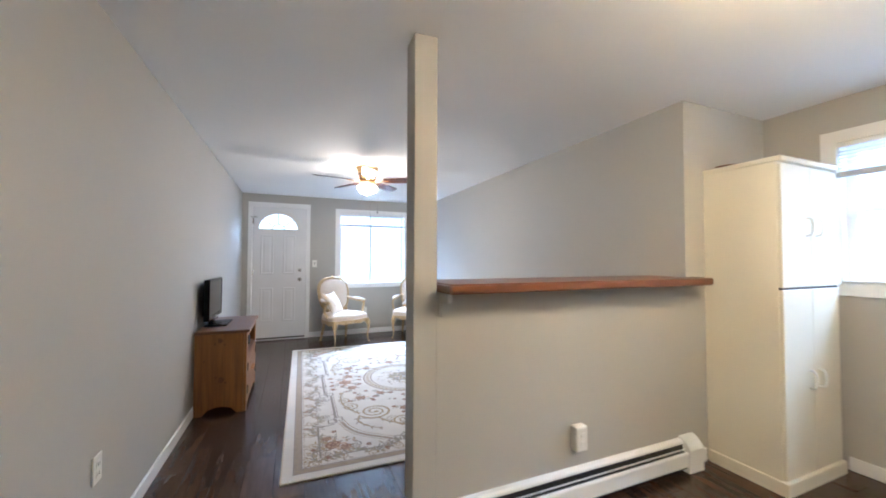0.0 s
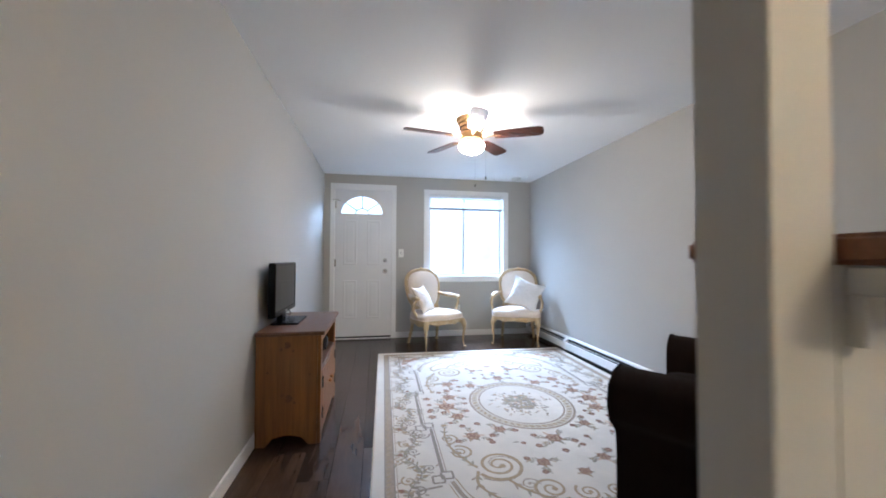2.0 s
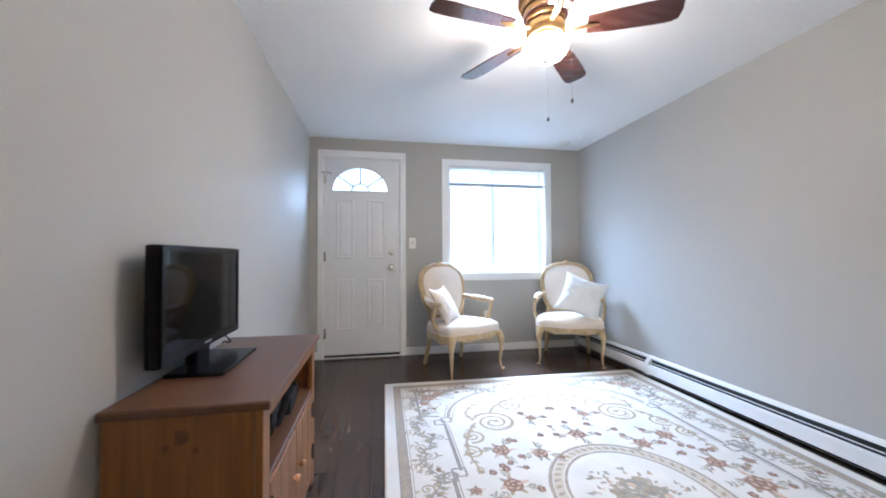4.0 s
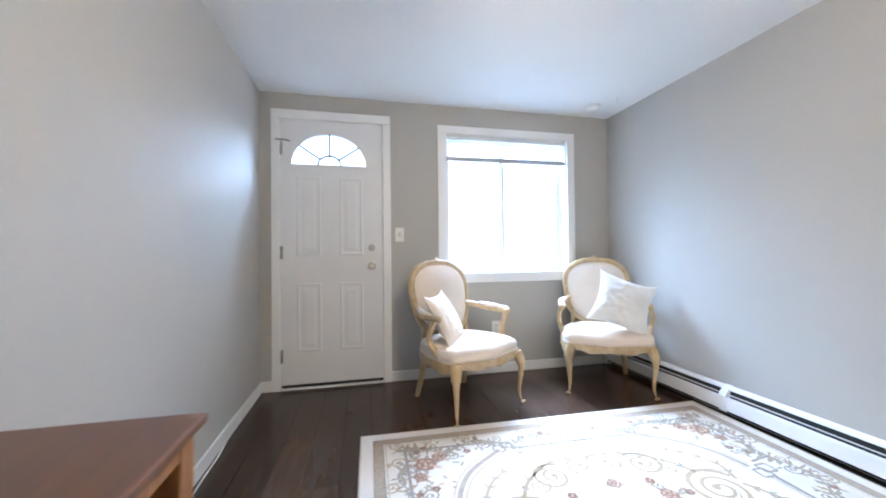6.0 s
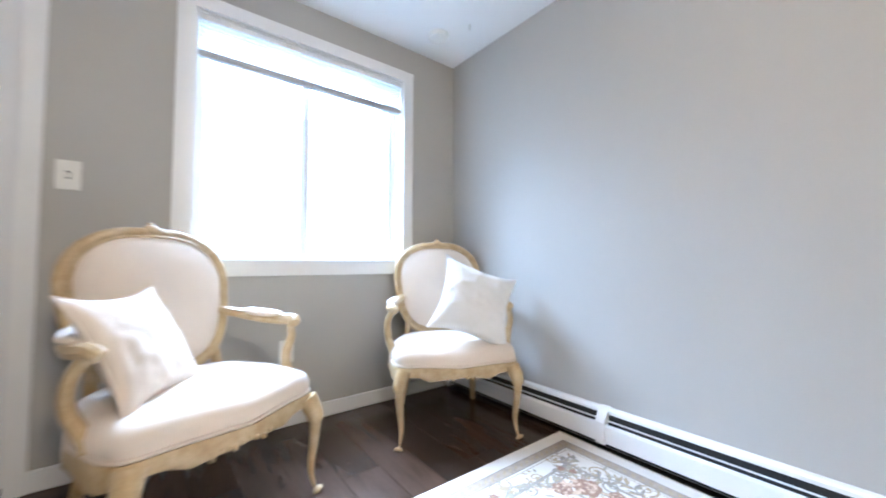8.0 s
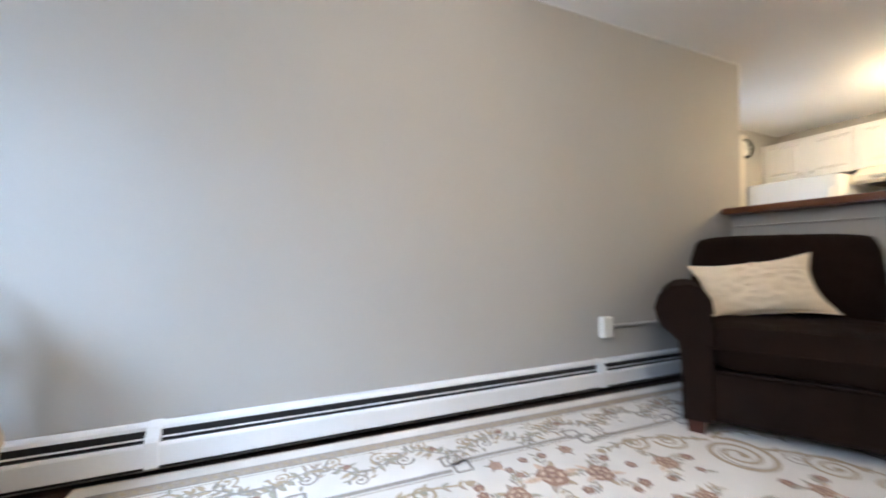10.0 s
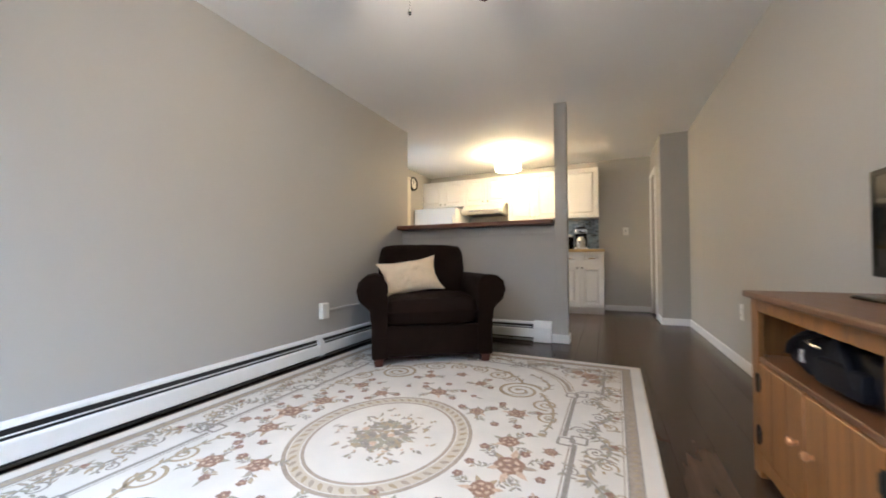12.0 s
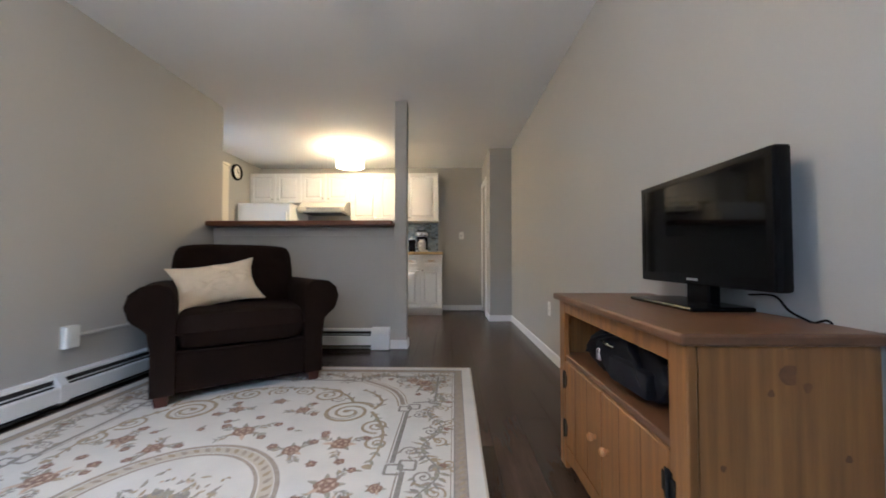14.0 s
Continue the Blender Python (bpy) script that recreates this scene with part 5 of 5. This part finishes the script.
def rose(x, y, r, leaves=5):
    turn = SPIN.random() * 6
    for k in range(leaves):
        a = turn + 2 * math.pi * k / leaves + SPIN.uniform(-0.3, 0.3)
        leaf(SPIN.choice(("leaf", "gold", "taupe", "rose2")), x + r * 0.6 * math.cos(a), y + r * 0.6 * math.sin(a), a, r * SPIN.uniform(0.75, 1.15), r * 0.42)
    blob("rose", x, y, r * 0.82, 16, 0.07)
    for k in range(6):
        a = turn + 2 * math.pi * k / 6 + SPIN.uniform(-0.3, 0.3)
        blob("rose", x + r * 0.50 * math.cos(a), y + r * 0.50 * math.sin(a), r * 0.44, 11, 0.08)
    for k in range(5):
        a = turn + 0.5 + 2 * math.pi * k / 5
        blob("rose2", x + r * 0.50 * math.cos(a), y + r * 0.50 * math.sin(a), r * 0.22, 8, 0.25, 0.55, a + 1.57)
    for k in range(3):
        a = turn + 2.1 * k
        blob("dark", x + r * 0.25 * math.cos(a), y + r * 0.25 * math.sin(a), r * 0.17, 7, 0.3, 0.6, a)
    blob("rose2", x, y, r * 0.12, 6, 0.3)


def bud(x, y, r):
    a = SPIN.random() * 6
    blob("rose", x, y, r, 7, 0.4)
    blob("dark", x + r * 0.3, y, r * 0.45, 6, 0.4)
    leaf("leaf", x, y, a, r * 2.6, r * 0.9)
    leaf("leaf", x, y, a + 2.4, r * 2.2, r * 0.8)


def scroll(key, x, y, r, turns, start, way, w=0.010, tail=0.0):
    n = int(22 * turns)
    pts = []
    for i in range(n + 1):
        t = i / n
        a = start + way * t * turns * 2 * math.pi
        rr = r * (1 - 0.86 * t)
        pts.append((x + rr * math.cos(a), y + rr * math.sin(a)))
    ribbon(key, pts, [w * (1.0 - 0.45 * i / n) for i in range(n + 1)])
    blob(key, pts[-1][0], pts[-1][1], w * 0.9, 7, 0.1)


def line(p, q, step=0.02):
    n = max(2, int(math.hypot(q[0] - p[0], q[1] - p[1]) / step))
    return [(p[0] + (q[0] - p[0]) * i / n, p[1] + (q[1] - p[1]) * i / n) for i in range(n + 1)]


def hoop(inset, w, key, step=0.02):
    a, b = U - inset, V - inset
    for p, q in (((-a, -b), (a, -b)), ((a, -b), (a, b)), ((a, b), (-a, b)), ((-a, b), (-a, -b))):
        d = Vector((q[0] - p[0], q[1] - p[1])).normalized() * w / 2
        ribbon(key, line((p[0] - d.x, p[1] - d.y), (q[0] + d.x, q[1] + d.y), step), w)


# bands of the border
hoop(0.088, 0.050, "taupe", 0.2)
hoop(0.066, 0.006, "grey", 0.2)
hoop(0.114, 0.007, "grey", 0.2)
hoop(0.128, 0.004, "taupe", 0.2)
for sgn in (-1, 1):
    for i in range(int(2 * V / 0.034)):
        y = -V + 0.10 + i * 0.034
        if y < V - 0.1:
            leaf("gold", sgn * (U - 0.088) - 0.014, y - 0.010, 0.75, 0.036, 0.013)
    for i in range(int(2 * U / 0.034)):
        x = -U + 0.10 + i * 0.034
        if x < U - 0.1:
            leaf("gold", x - 0.012, sgn * (V - 0.088) - 0.012, 0.75, 0.036, 0.013)
# vines in the outer border
for sgn in (-1, 1):
    for along, half, inset in (("y", V, U), ("x", U, V)):
        n = int((2 * half - 0.30) / 0.03)
        pts = []
        for i in range(n + 1):
            s = -half + 0.16 + i * 0.03
            o = sgn * (inset - 0.215 + 0.042 * math.sin(i * 0.03 * 2 * math.pi / 0.36))
            pts.append((o, s) if along == "y" else (s, o))
        ribbon("grey", pts, 0.008)
        for i in range(1, n):
            x, y = pts[i]
            d = math.atan2(pts[i][1] - pts[i - 1][1], pts[i][0] - pts[i - 1][0])
            for _ in range(4):
                leaf(SPIN.choice(("leaf", "grey", "gold", "taupe", "gold")), x, y, d + SPIN.choice((-1, 1)) * SPIN.uniform(0.5, 1.7), SPIN.uniform(0.028, 0.062), SPIN.uniform(0.011, 0.020))
            if i % 3 == 1:
                off = sgn * (0.052 if i % 6 == 1 else -0.052)
                cx, cy = (x + off, y) if along == "y" else (x, y + off)
                scroll("gold" if i % 6 == 1 else "grey", cx, cy, 0.040, 1.4, SPIN.random() * 6, 1 if i % 6 == 1 else -1, 0.010)
                for _ in range(3):
                    q = SPIN.random() * 6.3
                    leaf(SPIN.choice(("leaf", "gold", "taupe")), cx + 0.035 * math.cos(q), cy + 0.035 * math.sin(q), q + 0.6, SPIN.uniform(0.026, 0.044), 0.014)
            if i % 11 == 5:
                bud(x + SPIN.uniform(-0.04, 0.04), y + SPIN.uniform(-0.02, 0.02), 0.018)


def key_knot(x, y, s, w=0.012):
    for dx, dy in ((-0.5, -0.3), (0.5, 0.3)):
        cx, cy = x + dx * s, y + dy * s
        h = s * 0.62
        for p, q in (((-h, -h), (h, -h)), ((h, -h), (h, h)), ((h, h), (-h, h)), ((-h, h), (-h, -h))):
            ribbon("grey", line((cx + p[0], cy + p[1]), (cx + q[0], cy + q[1]), 0.2), w)


# stepped inner line with key knots, corner panels and the field's sprays
def spray(x, y, r, stems=3):
    """A rose with plum star flowers and leafy stems about it."""
    rose(x, y, r, 6)
    turn = SPIN.random() * 6.3
    for k in range(stems):
        a = turn + 2 * math.pi * k / stems + SPIN.uniform(-0.4, 0.4)
        tip = (x + r * 2.3 * math.cos(a), y + r * 2.3 * math.sin(a))
        ribbon("grey", curve_pts([(x + r * math.cos(a), y + r * math.sin(a), 0), (x + r * 1.6 * math.cos(a + 0.25), y + r * 1.6 * math.sin(a + 0.25), 0), (*tip, 0)], 4), 0.005)
        for f in (1.25, 1.6, 1.95):
            for side in (-1, 1):
                leaf(SPIN.choice(("leaf", "grey", "gold")), x + r * f * math.cos(a + 0.15), y + r * f * math.sin(a + 0.15), a + side * SPIN.uniform(0.6, 1.1), SPIN.uniform(0.024, 0.040), 0.013)
        if k % 2 == 0:
            star(*tip, SPIN.uniform(0.017, 0.024))


def star(x, y, r):
    turn = SPIN.random() * 6.3
    for k in range(5):
        a = turn + 2 * math.pi * k / 5
        blob("dark" if k % 2 else "rose", x + r * 0.6 * math.cos(a), y + r * 0.6 * math.sin(a), r * 0.48, 7, 0.15)
    blob("rose2", x, y, r * 0.3, 6, 0.2)


KX1, KX2, KY1, KY2 = U - 0.315, U - 0.365, 0.30, 0.865
for sx in (-1, 1):
    ribbon("grey", line((sx * KX1, -KY1 + 0.03), (sx * KX1, KY1 - 0.03), 0.2), 0.020)
    ribbon("taupe", line((sx * (KX1 - 0.020), -KY1 + 0.03), (sx * (KX1 - 0.020), KY1 - 0.03), 0.2), 0.006)
    for sy in (-1, 1):
        key_knot(sx * (KX1 - 0.012), sy * KY1, 0.052)
        ribbon("grey", line((sx * KX2, sy * (KY1 + 0.03)), (sx * KX2, sy * (KY2 - 0.04)), 0.2), 0.020)
        ribbon("taupe", line((sx * (KX2 - 0.020), sy * (KY1 + 0.03)), (sx * (KX2 - 0.020), sy * (KY2 - 0.04)), 0.2), 0.006)
        key_knot(sx * (KX2 + 0.005), sy * KY2, 0.048)
        # corner panel, cut off by a thick bow
        bow = curve_pts([(sx * 0.712, sy * 0.905, 0), (sx * 0.672, sy * 1.04, 0), (sx * 0.585, sy * 1.165, 0), (sx * 0.40, sy * 1.305, 0)], 8)
        ribbon("taupe", bow, 0.024)
        ribbon("gold", [(p.x - sx * 0.022, p.y - sy * 0.022) for p in bow], 0.007)
        ribbon("gold", [(p.x + sx * 0.020, p.y + sy * 0.020) for p in bow], 0.006)
        box_line = [(0.765, 0.935), (U - 0.225, 0.955), (U - 0.225, V - 0.200), (0.43, V - 0.215), (0.405, 1.335)]
        for p, q in zip(box_line, box_line[1:]):
            ribbon("grey", line((sx * p[0], sy * p[1]), (sx * q[0], sy * q[1]), 0.2), 0.014)
        key_knot(sx * 0.375, sy * 1.325, 0.046)
        ribbon("grey", line((sx * 0.335, sy * 1.30), (0.0, sy * 1.30), 0.2), 0.018)
        # rust spray inside the corner panel
        rose(sx * 0.80, sy * 1.255, 0.060, 7)
        rose(sx * 0.72, sy * 1.305, 0.044, 6)
        rose(sx * 0.835, sy * 1.155, 0.036, 5)
        star(sx * 0.78, sy * 1.06, 0.020)
        star(sx * 0.57, sy * 1.325, 0.020)
        for _ in range(26):
            px, py = SPIN.uniform(0.62, 0.87), SPIN.uniform(1.02, 1.36)
            if px / 0.72 + py / 1.30 > 1.78:
                leaf(SPIN.choice(("gold", "leaf", "rose2", "taupe")), sx * px, sy * py, SPIN.random() * 6.3, SPIN.uniform(0.030, 0.055), 0.016)
        # great scroll beside the bow, with its runners
        qx, qy, way = 0.432, 0.80, sx * sy
        out = 0.0 if sx > 0 else math.pi
        scroll("gold", sx * qx, sy * qy, 0.138, 2.3, out + 0.5 * way, way, 0.022)
        scroll("taupe", sx * qx, sy * qy, 0.156, 1.1, out + 0.7 * way, way, 0.009)
        scroll("gold", sx * 0.615, sy * 0.645, 0.074, 1.7, out - 1.3 * way, -way, 0.016)
        scroll("gold", sx * 0.655, sy * 0.480, 0.060, 1.6, out + 1.4 * way, way, 0.015)
        scroll("gold", sx * 0.24, sy * 1.035, 0.096, 1.9, out + 2.2 * way, -way, 0.018)
        scroll("gold", sx * 0.075, sy * 1.085, 0.064, 1.6, out - 1.0 * way, way, 0.015)
        scroll("taupe", sx * 0.33, sy * 0.985, 0.050, 1.4, out + 3.0 * way, way, 0.010)
        for run in (((0.555, 0.81), (0.60, 0.735), (0.66, 0.59), (0.672, 0.44), (0.655, 0.33)), ((0.43, 0.925), (0.36, 1.03), (0.22, 1.13), (0.08, 1.155), (0.0, 1.14)),
                    ((0.56, 0.84), (0.585, 0.95), (0.52, 1.06), (0.43, 1.13))):
            pts = curve_pts([(sx * x, sy * y, 0) for x, y in run], 7)
            ribbon("gold", pts, [0.019 - 0.009 * i / len(pts) for i in range(len(pts))])
            for i in range(3, len(pts), 4):
                a = math.atan2(pts[i].y - pts[i - 1].y, pts[i].x - pts[i - 1].x)
                for side in (-1, 1):
                    leaf(SPIN.choice(("gold", "taupe", "leaf")), pts[i].x, pts[i].y, a + side * SPIN.uniform(0.5, 0.9), SPIN.uniform(0.030, 0.052), 0.015)
        blob("gold", sx * 0.655, sy * 0.30, 0.020, 8, 0.3)
        rose(sx * 0.715, sy * 0.165, 0.030, 5)
        # roses between the medallion and the inner line
        for x, y, r in ((0.302, 0.410, 0.046), (0.497, 0.472, 0.052), (0.535, 0.178, 0.054), (0.182, 0.815, 0.040), (0.535, 0.33, 0.022)):
            if r < 0.03:
                star(sx * x, sy * y, r)
            else:
                spray(sx * x, sy * y, r * SPIN.uniform(0.92, 1.08))
        for x, y in ((0.43, 0.30), (0.12, 0.665), (0.405, 0.555), (0.60, 0.27), (0.23, 0.585)):
            star(sx * x + SPIN.uniform(-0.02, 0.02), sy * y + SPIN.uniform(-0.02, 0.02), SPIN.uniform(0.016, 0.024))
            leaf("leaf", sx * x, sy * y, SPIN.random() * 6.3, 0.050, 0.016)
    spray(sx * 0.585, 0.0, 0.068, 4)
    for sy in (-1, 1):
        leaf("rose2", sx * 0.585, sy * 0.05, sy * 1.57, 0.075, 0.030)
        star(sx * 0.71, sy * 0.045, 0.020)
for sy in (-1, 1):
    spray(0.0, sy * 0.570, 0.054, 4)
    star(0.0, sy * 0.72, 0.022)
    rose(0.0, sy * 0.93, 0.036, 5)
# medallion
MX, MY2 = 0.0, 0.0
ell = lambda rx, ry, n=72: [(MX + rx * math.cos(2 * math.pi * i / n), MY2 + ry * math.sin(2 * math.pi * i / n)) for i in range(n + 1)]
ribbon("taupe", ell(0.388, 0.442), 0.018)
ribbon("edge", ell(0.352, 0.406), 0.046)
ribbon("taupe", ell(0.316, 0.370), 0.014)
for k in range(52):
    a = 2 * math.pi * k / 52
    leaf("gold" if k % 2 else "taupe", MX + 0.338 * math.cos(a), MY2 + 0.392 * math.sin(a), a + 0.7, 0.046, 0.020)
for k in range(46):
    a = k * 2.4
    r = 0.0165 * math.sqrt(k)
    x, y = MX + r * 1.1 * math.cos(a), MY2 + r * 1.2 * math.sin(a)
    if k % 15 == 4:
        blob("rose2", x, y, 0.018, 10, 0.2)
    else:
        blob(SPIN.choice(("leaf", "gold", "grey", "leaf", "edge", "taupe", "grey")), x, y, SPIN.uniform(0.015, 0.026), 9, 0.25)
        leaf(SPIN.choice(("leaf", "grey")), x, y, a + SPIN.uniform(-0.7, 0.7), SPIN.uniform(0.026, 0.040), 0.016)
for k in range(110):
    a = SPIN.random() * 6.3
    r = 0.09 + 0.16 * SPIN.random() ** 1.3 * (0.8 + 0.2 * math.cos(6 * a))
    x, y = MX + r * math.cos(a), MY2 + 1.15 * r * math.sin(a)
    leaf(SPIN.choice(("gold", "grey", "gold", "taupe", "leaf")), x, y, a + SPIN.uniform(-1.2, 1.2), SPIN.uniform(0.024, 0.046), 0.014)
    if k % 7 == 0:
        blob("rose2", x + 0.012, y, 0.008, 6, 0.4)
NAMES = {"edge": ("pale_motif", RUG_EDGE), "taupe": ("taupe_motif", RUG_TAUPE), "gold": ("gold_scrollwork", RUG_GOLD), "grey": ("grey_vine", RUG_GREY), "leaf": ("olive_motif", RUG_LEAF),
         "rose": ("rose_motif", RUG_ROSE), "rose2": ("pale_rose_motif", RUG_ROSE2), "dark": ("plum_motif", RUG_DARK)}
for key, bm in BM.items():
    for f in bm.faces:
        if f.normal.z < 0:
            f.normal_flip()
    tagged(part(NAMES[key][0], bm, NAMES[key][1], rug), "", "", "", "stuff")

build_planks()
